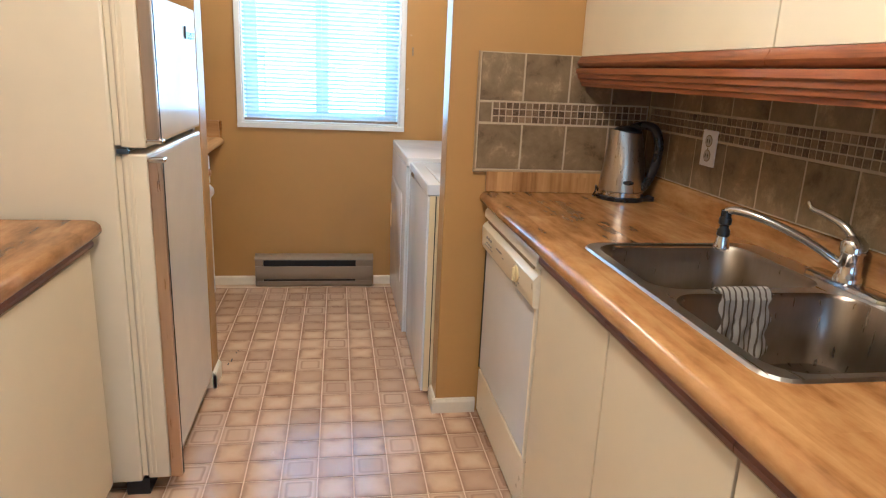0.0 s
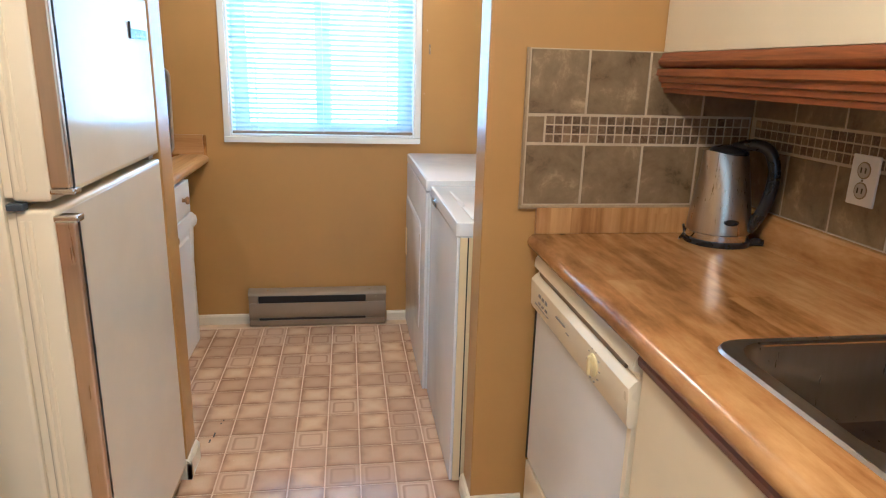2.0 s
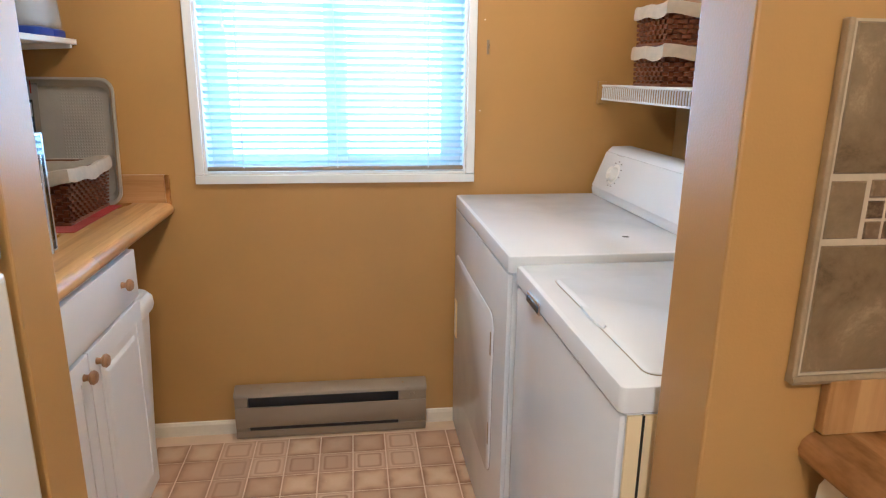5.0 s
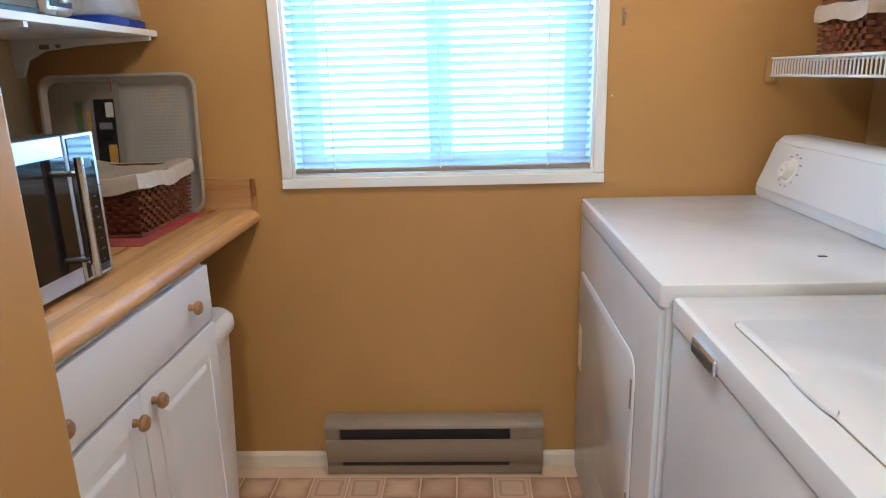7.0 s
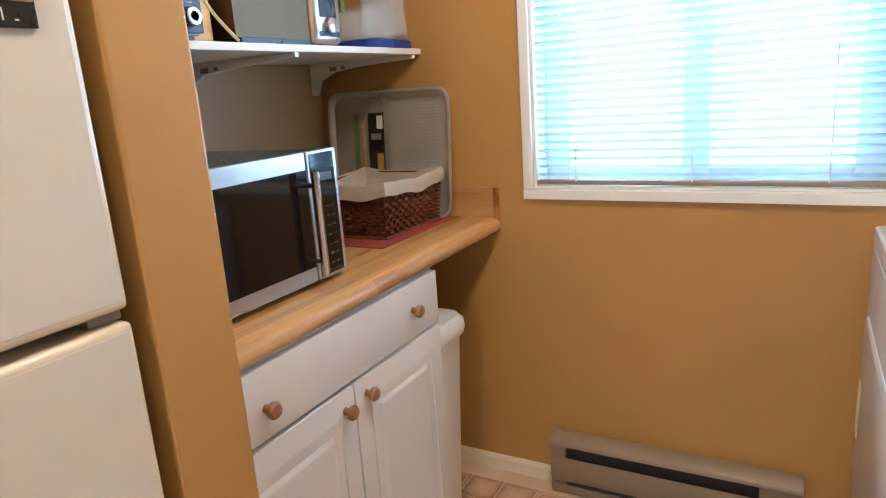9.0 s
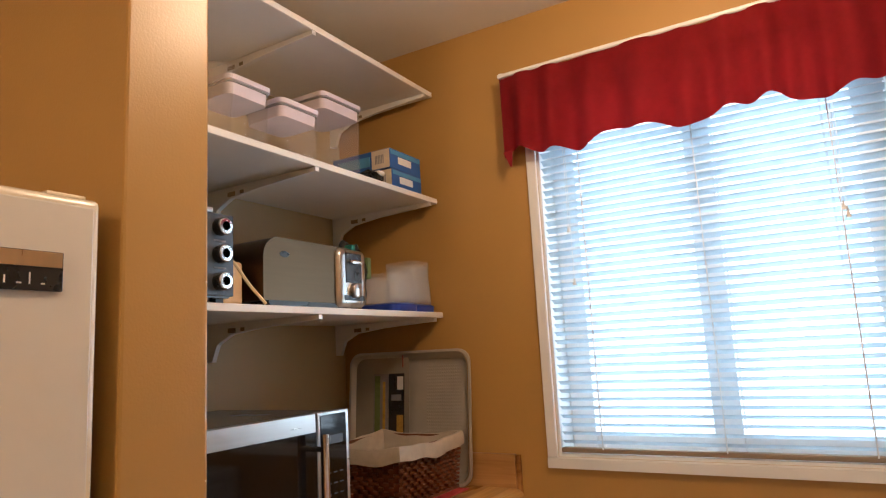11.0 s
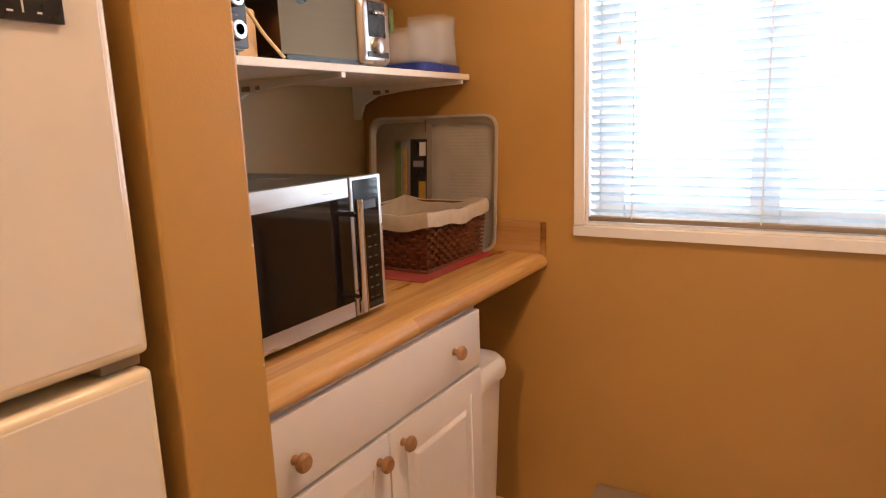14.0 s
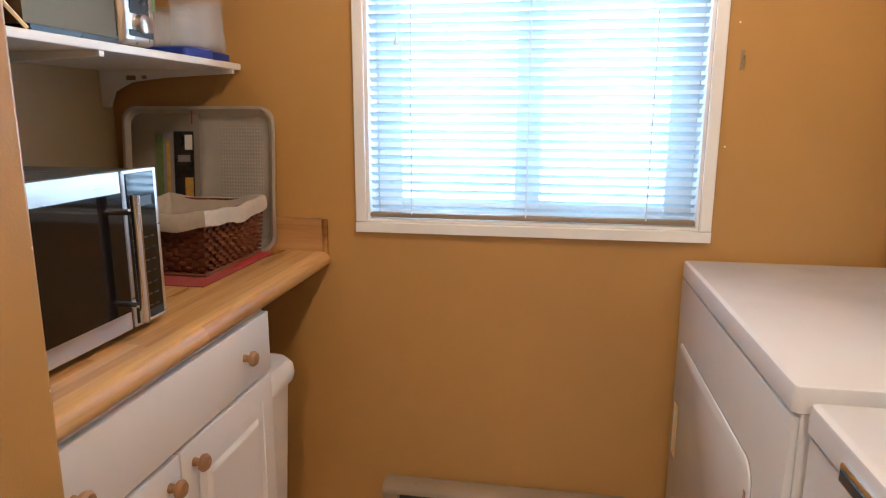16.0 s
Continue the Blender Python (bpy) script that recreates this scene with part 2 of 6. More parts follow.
TILE_X, TILE_Y, TILE_Y0 = 0.122, 0.120, 2.612
M = {
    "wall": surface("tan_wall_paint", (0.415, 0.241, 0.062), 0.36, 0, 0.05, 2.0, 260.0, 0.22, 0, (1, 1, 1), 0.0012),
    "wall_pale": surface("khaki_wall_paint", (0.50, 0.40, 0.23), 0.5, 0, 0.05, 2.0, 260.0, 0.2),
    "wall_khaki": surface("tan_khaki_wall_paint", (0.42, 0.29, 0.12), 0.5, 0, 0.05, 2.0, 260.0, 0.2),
    "ceiling": surface("ceiling_paint", (0.80, 0.77, 0.70), 0.9, 0, 0.04, 3.0, 200.0, 0.4),
    "window_trim": surface("window_trim_paint", (0.79, 0.80, 0.80), 0.4, 0, 0.05, 5.0, 90.0, 0.15),
    "trim": surface("white_trim_paint", (0.75, 0.67, 0.52), 0.4, 0, 0.12, 5.0, 90.0, 0.15),
    "grout": surface("floor_grout", (0.66, 0.49, 0.31), 0.6, 0, 0.12, 6.0, 140.0, 0.2),
    "floor": floor_tile_material(),
    "stone": stone_material(),
    "mosaic": mosaic_material(),
    "wall_grout": surface("wall_grout", (0.47, 0.38, 0.25), 0.8, 0, 0.1, 20.0, 200.0, 0.3),
    "tile_trim": surface("tan_tile_trim", (0.31, 0.225, 0.115), 0.45, 0, 0.2, 25.0, 160.0, 0.2),
    "cream": surface("cream_laminate", (0.73, 0.64, 0.45), 0.42, 0, 0.03, 4.0, 150.0, 0.08),
    "cream_app": surface("cream_enamel", (0.80, 0.72, 0.54), 0.30, 0, 0.03, 5.0, 300.0, 0.08),
    # warm lamplight on the washer's side put into the colour; also the cord's cream
    "cream_side": surface("warm_lit_side_and_cord", (0.80, 0.67, 0.40), 0.3, 0, 0.04, 5.0, 300.0, 0.08),
    "socket": surface("socket_face", (0.45, 0.42, 0.37), 0.4, 0, 0.03, 8.0, 200.0, 0.0),
    "fridge": surface("fridge_enamel", (0.72, 0.635, 0.46), 0.20, 0, 0.03, 5.0, 420.0, 0.12, 0.2),
    # fridge enamel again, whiter to carry the window's light on the fronts
    "fridge_front": surface("fridge_enamel_window_lit", (0.70, 0.665, 0.59), 0.14, 0, 0.03, 5.0, 420.0, 0.04, 0.0),
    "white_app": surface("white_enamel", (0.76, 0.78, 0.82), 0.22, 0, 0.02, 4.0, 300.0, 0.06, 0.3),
    "white_cab": surface("white_thermofoil", (0.79, 0.785, 0.78), 0.38, 0, 0.02, 4.0, 200.0, 0.06),
    "shelf": surface("white_shelf_board", (0.78, 0.76, 0.71), 0.4, 0, 0.04, 5.0, 140.0, 0.1),
    "yellowed": surface("yellowed_plastic", (0.72, 0.60, 0.30), 0.4, 0, 0.06, 20.0, 200.0, 0.1),
    "plastic_white": surface("white_plastic", (0.78, 0.77, 0.75), 0.35, 0, 0.03, 8.0, 200.0, 0.06),
    "heater": surface("taupe_heater_paint", (0.25, 0.19, 0.12), 0.42, 0, 0.06, 5.0, 180.0, 0.12),
    # near-black for joints and scuffs, and for shade painted into recesses
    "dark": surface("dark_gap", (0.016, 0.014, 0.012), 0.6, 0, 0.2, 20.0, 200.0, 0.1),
    "black": surface("black_plastic", (0.014, 0.014, 0.015), 0.28, 0, 0.15, 20.0, 240.0, 0.1),
    "black_glass": surface("black_glass", (0.005, 0.005, 0.006), 0.07, 0, 0.1, 5.0, 50.0, 0.0, 0.0),
    "slate_panel": surface("dark_slate_panel", (0.05, 0.06, 0.075), 0.25, 0, 0.1, 8.0, 200.0, 0.05),
    "steel": brushed("brushed_steel", (0.60, 0.57, 0.53), 0.30, (1, 1, 0.05)),
    "steel_h": brushed("brushed_steel_trim", (0.62, 0.60, 0.57), 0.30, (1, 0.05, 1)),
    # steel coloured dark brown, as if mirroring the dim room
    "toaster": brushed("toaster_steel_room_reflection", (0.12, 0.078, 0.043), 0.36, (1, 0.05, 1), 120.0),
    # rim's steel at about half brightness, the bowls' shade put into the colour
    "sink": brushed("shaded_bowl_steel", (0.31, 0.265, 0.215), 0.30, (1, 1, 0.15), 70.0),
    "kettle": brushed("kettle_steel", (0.52, 0.44, 0.34), 0.30, (1, 1, 0.04), 260.0),
    "chrome": surface("chrome", (0.72, 0.71, 0.70), 0.12, 1.0, 0.05, 20.0, 100.0, 0.0),
    "bronze": brushed("bronze_trim", (0.66, 0.50, 0.33), 0.30, (1, 1, 0.05)),
    "foil": surface("aluminium_foil_tray", (0.60, 0.56, 0.49), 0.34, 0.5, 0.08, 10.0, 260.0, 0.35),
    "counter": wood("walnut_butcherblock_laminate", (0.13, 0.052, 0.011), (0.34, 0.168, 0.044), (0.50, 0.285, 0.092), "y", 0.11, 1.3, 0.22, 15.0, 0.42, 0.03, 0.165, 0.55),
    "counter_pale": wood("maple_butcherblock_laminate", (0.30, 0.145, 0.034), (0.52, 0.295, 0.088), (0.66, 0.43, 0.165), "y", 0.024, 0.9, 0.30, 60.0, 0.45, 0.24),
    "end_wood": wood("brown_laminate_strip", (0.22, 0.105, 0.028), (0.38, 0.205, 0.064), (0.50, 0.295, 0.105), "x", 0.3, 3.0, 0.34, 60.0, 0.5, 0.05),
    "splash_wood": wood("wood_splashback", (0.17, 0.070, 0.014), (0.38, 0.20, 0.056), (0.56, 0.335, 0.115), "zx", 0.06, 0.5, 0.36, 34.0, 0.5, 0.14, 0.19, 0.35),
    "oak_red": wood("red_oak_moulding", (0.075, 0.020, 0.004), (0.20, 0.060, 0.012), (0.29, 0.100, 0.022), "y", 0.4, 3.0, 0.34, 80.0, 0.7, 0.1, 0.14),
    "oak_dark": wood("dark_oak_strip", (0.075, 0.026, 0.014), (0.15, 0.055, 0.03), (0.24, 0.10, 0.055), "y", 0.4, 3.0, 0.40, 110.0, 0.6),
    "knob_wood": surface("beech_knob", (0.32, 0.175, 0.07), 0.4, 0, 0.12, 40.0, 200.0, 0.1),
    "board": surface("pale_wood_board", (0.74, 0.53, 0.28), 0.5, 0, 0.1, 20.0, 160.0, 0.12),
    "wicker": surface("brown_wicker", (0.16, 0.052, 0.020), 0.36, 0, 0.4, 60.0, 300.0, 0.4),
    "liner": cloth("natural_cotton_liner", (0.66, 0.58, 0.46), 0.15),
    "red_cloth": cloth("red_cotton", (0.36, 0.014, 0.018), 0.22),
    "red_mat": cloth("red_placemat", (0.30, 0.045, 0.035), 0.0, 300.0),
    "red_band": cloth("bright_red_weave", (0.36, 0.028, 0.030), 0.0, 300.0),
    "towel": striped("striped_tea_towel", (0.66, 0.61, 0.53), (0.17, 0.13, 0.10), 0, 0.0140, 0.30),
    "slat": cloth("white_vinyl_slat", (0.73, 0.81, 0.86), 0.46, 100.0, 0.45),
    "cord": surface("white_cord", (0.78, 0.77, 0.74), 0.7, 0, 0.05, 50.0, 300.0, 0.1),
    "blue_lid": surface("blue_plastic_lid", (0.02, 0.045, 0.30), 0.35, 0, 0.08, 20.0, 200.0, 0.05),
    "tub": glassy("frosted_tub", (0.90, 0.93, 0.98), 0.22, 0.2),
    "clear": glassy("clear_canister", (0.80, 0.70, 0.62), 0.04, 0.09),
    "pane": glassy("window_glass", (1.0, 1.0, 1.0), 0.0, 0.04),
    "lid_white": surface("pale_lid", (0.68, 0.62, 0.70), 0.4, 0, 0.04, 20.0, 200.0, 0.05),
    "box_blue": surface("blue_carton", (0.02, 0.10, 0.36), 0.45, 0, 0.12, 30.0, 100.0, 0.1),
    "box_sky": surface("pale_blue_print", (0.08, 0.27, 0.50), 0.5, 0, 0.1, 30.0, 100.0, 0.0),
    "carton": surface("printed_carton_end", (0.62, 0.54, 0.42), 0.6, 0, 0.08, 30.0, 100.0, 0.1),
    "sleeve": surface("grey_sleeve", (0.34, 0.31, 0.26), 0.35, 0.3, 0.08, 12.0, 200.0, 0.15),
    "green": surface("green_print", (0.13, 0.19, 0.06), 0.5, 0, 0.2, 60.0, 200.0, 0.0),
    "teal": surface("teal_bag", (0.02, 0.20, 0.16), 0.4, 0, 0.15, 60.0, 200.0, 0.2),
    "yellow": surface("yellow_print", (0.50, 0.30, 0.05), 0.5, 0, 0.25, 60.0, 200.0, 0.0),
    "bag": surface("black_plastic_bag", (0.012, 0.014, 0.013), 0.25, 0, 0.2, 40.0, 120.0, 0.6, 0, (1, 1, 1), 0.004),
    "print_grey": surface("grey_print", (0.25, 0.24, 0.24), 0.5, 0, 0.1, 60.0, 200.0, 0.0),
    "print_white": surface("white_print", (0.75, 0.74, 0.72), 0.5, 0, 0.05, 60.0, 200.0, 0.0),
    "grass": surface("lawn", (0.09, 0.12, 0.045), 0.9, 0, 0.3, 0.6, 30.0, 0.5),
}
bulb_mat, bt, bp = nodes_of("lamp_glass")
bp.inputs["Base Color"].default_value = (0.9, 0.85, 0.75, 1)
bp.inputs["Emission Color"].default_value = (1.0, 0.635, 0.36, 1)
bp.inputs["Emission Strength"].default_value = 2.0


# ---- building blocks ----
ORIGIN = {}


def thing(name, at, label, category, group="", kind=""):
    ob = new(name)
    ob.empty_display_size = 0.05
    ob.location = at
    ORIGIN[ob.name] = Vector(at)
    return tagged(ob, label, category, group, kind)


def mesh_of(name, bm, material, smooth=False):
    bmesh.ops.recalc_face_normals(bm, faces=bm.faces)
    me = bpy.data.meshes.new(name)
    bm.to_mesh(me)
    bm.free()
    for mm in material if isinstance(material, (list, tuple)) else (material,):
        me.materials.append(mm)
    if smooth:
        for f in me.polygons:
            f.use_smooth = True
        me.set_sharp_from_angle(angle=radians(40))
    return me


def part(name, bm, material, parent, label="", smooth=False):
    """Links a bmesh, modelled in world metres, as one mesh under a thing or under a part."""
    o = ORIGIN[parent.name]
    bmesh.ops.translate(bm, vec=-o, verts=bm.verts)
    ob = new(name, mesh_of(name, bm, material, smooth))
    ob.parent = parent
    ORIGIN[ob.name] = o
    return tagged(ob, label)


def solid(name, bm, material, label, category="", kind="", smooth=False, group=""):
    """A thing that is one mesh."""
    co = [v.co for v in bm.verts]
    o = Vector(((min(c.x for c in co) + max(c.x for c in co)) / 2, (min(c.y for c in co) + max(c.y for c in co)) / 2, min(c.z for c in co)))
    bmesh.ops.translate(bm, vec=-o, verts=bm.verts)
    ob = new(name, mesh_of(name, bm, material, smooth))
    ob.location = o
    ORIGIN[ob.name] = o
    return tagged(ob, label, category, group, kind)


def box(x0, x1, y0, y1, z0, z1, bevel=0.0, seg=2, bm=None):
    b = bmesh.new()
    bmesh.ops.create_cube(b, size=1.0, matrix=Matrix.Translation(((x0 + x1) / 2, (y0 + y1) / 2, (z0 + z1) / 2)) @ Matrix.Diagonal((x1 - x0, y1 - y0, z1 - z0, 1)))
    if bevel:
        bmesh.ops.bevel(b, geom=b.edges[:], offset=bevel, segments=seg, profile=0.6, affect="EDGES", clamp_overlap=True)
    return joined(bm, b)


def joined(bm, b):
    if bm is None:
        return b
    table = [bm.verts.new(v.co) for v in b.verts]
    b.verts.index_update()
    for f in b.faces:
        try:
            bm.faces.new([table[v.index] for v in f.verts])
        except ValueError:
            pass
    b.free()
    return bm


def prism(points, axis, a, b, bm=None):
    """A profile carried straight along an axis. Profiles: x,z along y; y,z along x; x,y along z."""
    bm = bm or bmesh.new()
    put = {"y": lambda u, v, w: (u, w, v), "x": lambda u, v, w: (w, u, v), "z": lambda u, v, w: (u, v, w)}[axis]
    lo = [bm.verts.new(put(u, v, a)) for u, v in points]
    hi = [bm.verts.new(put(u, v, b)) for u, v in points]
    n = len(points)
    for i in range(n):
        bm.faces.new((lo[i], lo[(i + 1) % n], hi[(i + 1) % n], hi[i]))
    bm.faces.new(lo[::-1])
    bm.faces.new(hi)
    return bm


def rounded(cx, cy, hx, hy, r, z, n=5):
    out = []
    for k, (sx, sy) in enumerate(((1, 1), (-1, 1), (-1, -1), (1, -1))):
        for i in range(n + 1):
            a = radians(90 * k + 90 * i / n)
            out.append((cx + sx * (hx - r) + r * math.cos(a), cy + sy * (hy - r) + r * math.sin(a), z))
    return out


def loft(rings, cap_a=True, cap_b=True, bm=None):
    bm = bm or bmesh.new()
    vs = [[bm.verts.new(p) for p in ring] for ring in rings]
    for a, b in zip(vs, vs[1:]):
        for i in range(len(a)):
            j = (i + 1) % len(a)
            bm.faces.new((a[i], a[j], b[j], b[i]))
    if cap_a:
        bm.faces.new(vs[0][::-1])
    if cap_b:
        bm.faces.new(vs[-1])
    return bm


def lathe(cx, cy, profile, n=28, bm=None, squeeze=1.0):
    return loft([[(cx + r * math.cos(2 * math.pi * i / n), cy + squeeze * r * math.sin(2 * math.pi * i / n), z) for i in range(n)] for r, z in profile], bm=bm)


def tube(path, r, n=8, bm=None):
    """A round bar along points; r a number or one for each point."""
    pts = [Vector(p) for p in path]
    rings = []
    up = Vector((0.13, 0.31, 0.94))
    for i, p in enumerate(pts):
        d = (pts[min(i + 1, len(pts) - 1)] - pts[max(i - 1, 0)]).normalized()
        s = d.cross(up)
        if s.length < 0.1:
            s = d.cross(Vector((1, 0, 0)))
        s.normalize()
        u = s.cross(d)
        rr = r[i] if isinstance(r, (list, tuple)) else r
        rings.append([p + rr * (math.cos(2 * math.pi * k / n) * s + math.sin(2 * math.pi * k / n) * u) for k in range(n)])
    return loft(rings, bm=bm)


def disc(centre, axis, profile, n=20, bm=None):
    """A turned shape about any axis: profile of (radius, distance along it)."""
    c, d = Vector(centre), Vector(axis).normalized()
    s = d.cross(Vector((0.2, 0.5, 0.84))).normalized()
    u = s.cross(d)
    return loft([[c + d * h + r * (math.cos(2 * math.pi * k / n) * s + math.sin(2 * math.pi * k / n) * u) for k in range(n)] for r, h in profile], bm=bm)


def curve_through(points, steps=8):
    """A smooth run of points through a few."""
    p = [Vector(q) for q in points]
    p = [2 * p[0] - p[1]] + p + [2 * p[-1] - p[-2]]
    out = []
    for i in range(1, len(p) - 2):
        for k in range(steps):
            t = k / steps
            out.append(0.5 * (2 * p[i] + (p[i + 1] - p[i - 1]) * t + (2 * p[i - 1] - 5 * p[i] + 4 * p[i + 1] - p[i + 2]) * t * t + (3 * p[i] - p[i - 1] - 3 * p[i + 1] + p[i + 2]) * t ** 3))
    out.append(p[-2])
    return out


# ---- the large structure ----
W, LEFT, RIGHT, BACK, TOP = 4.13, -1.29, 1.25, -2.2, 2.42
WIN = (-0.495, 0.44, 1.022, 2.10)

solid("floor", box(LEFT - 0.1, RIGHT + 0.1, BACK - 0.1, W + 0.15, -0.12, 0.0), M["grout"], "sheet floor under square brown tiles", "floor", "structure")
solid("ceiling", box(LEFT - 0.1, RIGHT + 0.1, BACK - 0.1, W + 0.15, TOP, TOP + 0.1), M["ceiling"], "plain off-white ceiling", "ceiling", "structure")
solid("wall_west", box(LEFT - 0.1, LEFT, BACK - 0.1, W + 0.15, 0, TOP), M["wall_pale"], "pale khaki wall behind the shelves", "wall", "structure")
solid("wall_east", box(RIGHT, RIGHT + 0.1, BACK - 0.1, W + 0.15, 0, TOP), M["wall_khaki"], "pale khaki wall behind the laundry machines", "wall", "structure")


def wall_with_opening(name, y0, y1, opening, label):
    x0, x1, z0, z1 = opening
    bm = box(LEFT, x0, y0, y1, 0, TOP)
    box(x1, RIGHT, y0, y1, 0, TOP, bm=bm)
    box(x0, x1, y0, y1, 0, z0, bm=bm)
    box(x0, x1, y0, y1, z1, TOP, bm=bm)
    return solid(name, bm, M["wall"], label, "wall", "structure")


wall_with_opening("wall_north", W, W + 0.15, WIN, "tan painted wall round the laundry window")
# never in view; its opening is made up to let the back fill in
wall_with_opening("wall_south", BACK - 0.1, BACK, (-0.8, 0.8, 0.8, 2.1), "unseen tan wall behind the kitchen with an added window opening")
solid("partition_wall_east", box(0.465, RIGHT, 2.43, 2.555, 0, TOP, 0.004), M["wall"], "tan stub wall between kitchen counter and washer", "wall", "structure")
solid("partition_wall_west", box(LEFT, -0.462, 2.714, 2.838, 0, TOP, 0.004), M["wall"], "tan stub wall between refrigerator and laundry counter", "wall", "structure")


def skirting(name, prof, axis, a, b):
    return solid(name, prism(prof, axis, a, b), M["trim"], "worn white painted skirting board", "skirting", "structure")


skirting("baseboard", [(W, 0), (W - 0.012, 0), (W - 0.012, 0.044), (W - 0.007, 0.054), (W, 0.056)], "x", -1.1, -0.452)
skirting("baseboard", [(W, 0), (W - 0.012, 0), (W - 0.012, 0.044), (W - 0.007, 0.054), (W, 0.056)], "x", 0.298, 0.42)
skirting("baseboard", [(2.43, 0), (2.416, 0), (2.416, 0.05), (2.422, 0.062), (2.43, 0.064)], "x", 0.4505, 0.628)
skirting("baseboard", [(0.465, 0), (0.451, 0), (0.451, 0.05), (0.457, 0.062), (0.465, 0.064)], "y", 2.4165, 2.552)
skirting("baseboard", [(-0.462, 0), (-0.448, 0), (-0.448, 0.062), (-0.455, 0.072), (-0.462, 0.074)], "y", 2.701, 2.836)
skirting("baseboard", [(2.714, 0), (2.701, 0), (2.701, 0.062), (2.707, 0.072), (2.714, 0.074)], "x", -0.60, -0.448)

# window with frame, sliding sash and panes
x0, x1, z0, z1 = WIN
window = thing("window_1", (-0.03, W, z0), "white framed sliding window, daylight outside", "window", kind="structure")
f = 0.031
part("window_frame", prism([(W - 0.014, z0 - f), (W - 0.014, z0 - 0.003), (W + 0.002, z0), (W + 0.002, z0 - f)], "x", x0 - f, x1 + f), M["window_trim"], window, "white sill board")
part("window_frame", box(x0 - f, x1 + f, W - 0.014, W + 0.001, z1, z1 + f, 0.003), M["window_trim"], window)
part("window_frame", box(x0 - f, x0, W - 0.013, W + 0.001, z0, z1, 0.003), M["window_trim"], window)
part("window_frame", box(x1, x1 + f, W - 0.013, W + 0.001, z0, z1, 0.003), M["window_trim"], window)
jamb = 0.008
part("jamb", box(x0, x0 + jamb, W + 0.002, W + 0.148, z0, z1), M["window_trim"], window)
part("jamb", box(x1 - jamb, x1, W + 0.002, W + 0.148, z0, z1), M["window_trim"], window)
part("jamb", box(x0 + jamb, x1 - jamb, W + 0.002, W + 0.148, z0, z0 + jamb), M["window_trim"], window)
part("jamb", box(x0 + jamb, x1 - jamb, W + 0.002, W + 0.148, z1 - jamb, z1), M["window_trim"], window)
for a, b, d in ((x0 + 0.01, 0.012, 0.105), (-0.068, x1 - 0.01, 0.075)):
    s = part("sash", box(a, a + 0.075, W + d, W + d + 0.026, z0 + 0.01, z1 - 0.01, 0.004), M["window_trim"], window)
    part("stile", box(b - 0.075, b, W + d, W + d + 0.026, z0 + 0.01, z1 - 0.01, 0.004), M["window_trim"], s)
    part("rail", box(a + 0.075, b - 0.075, W + d, W + d + 0.026, z0 + 0.01, z0 + 0.06, 0.004), M["window_trim"], s)
    part("rail", box(a + 0.075, b - 0.075, W + d, W + d + 0.026, z1 - 0.07, z1 - 0.01, 0.004), M["window_trim"], s)
    pane = part("pane", box(a + 0.07, b - 0.07, W + d + 0.010, W + d + 0.015, z0 + 0.055, z1 - 0.065), M["pane"], window)
    pane.visible_shadow = False

# outdoors beyond the window
bm = bmesh.new()
bmesh.ops.create_grid(bm, x_segments=2, y_segments=2, size=600, matrix=Matrix.Translation((0, 0, -1.0)))
solid("ground", bm, M["grass"], "distant lawn outside the window", "ground", "structure")


glow, gt, gp = nodes_of("overcast_sky")
em = gt.nodes.new("ShaderNodeEmission")
em.inputs[0].default_value, em.inputs[1].default_value = (0.89, 0.98, 1.0, 1), 4.0
gt.links.new(em.outputs[0], gt.nodes["Material Output"].inputs[0])
bm = bmesh.new()
bmesh.ops.create_grid(bm, x_segments=1, y_segments=1, size=1, matrix=Matrix.Translation((0, 9.0, 3.5)) @ Matrix.Rotation(radians(90), 4, "X") @ Matrix.Diagonal((9, 4.45, 1, 1)))
solid("backdrop", bm, glow, "bright overcast distance beyond the window", "sky", "structure")


# ---- kitchen ----
def worktop_profile(front, back, top, thick, sign):
    """Rounded front edge at front; sign +1 when the front faces west."""
    s = sign
    return [(back, top), (front + s * 0.03, top), (front + s * 0.014, top - 0.004), (front + s * 0.004, top - 0.013), (front, top - 0.025), (front + s * 0.003, top - thick + 0.008), (front + s * 0.012, top - thick), (back, top - thick)]


CT = 0.93
SINK = (0.705, 1.215, 0.825, 1.64)
top = thing("worktop", (0.9, 0.5, CT - 0.045), "brown wood-look laminate worktop with rounded edge", "worktop")
bm = prism(worktop_profile(0.600, 1.225, CT, 0.045, 1), "y", SINK[3] - 0.02, 2.428)
prism(worktop_profile(0.600, 1.225, CT, 0.045, 1), "y", -1.2, SINK[2] + 0.02, bm)
prism(worktop_profile(0.600, SINK[0] + 0.02, CT, 0.045, 1), "y", SINK[2] + 0.02, SINK[3] - 0.02, bm)
box(SINK[1] - 0.02, 1.225, SINK[2] + 0.02, SINK[3] - 0.02, CT - 0.045, CT, bm=bm)
part("slab", bm, M["counter"], top, smooth=True)
part("splashback", prism([(1.226, CT - 0.04), (1.226, CT + 0.078), (1.231, CT + 0.086), (1.249, CT + 0.088), (1.249, CT - 0.04)], "y", -1.2, 2.428), M["counter"], top)
part("splashback", box(0.618, 1.225, 2.412, 2.429, CT + 0.001, CT + 0.078, 0.003), M["splash_wood"], top, "wood-grain splashback strip against the stub wall")


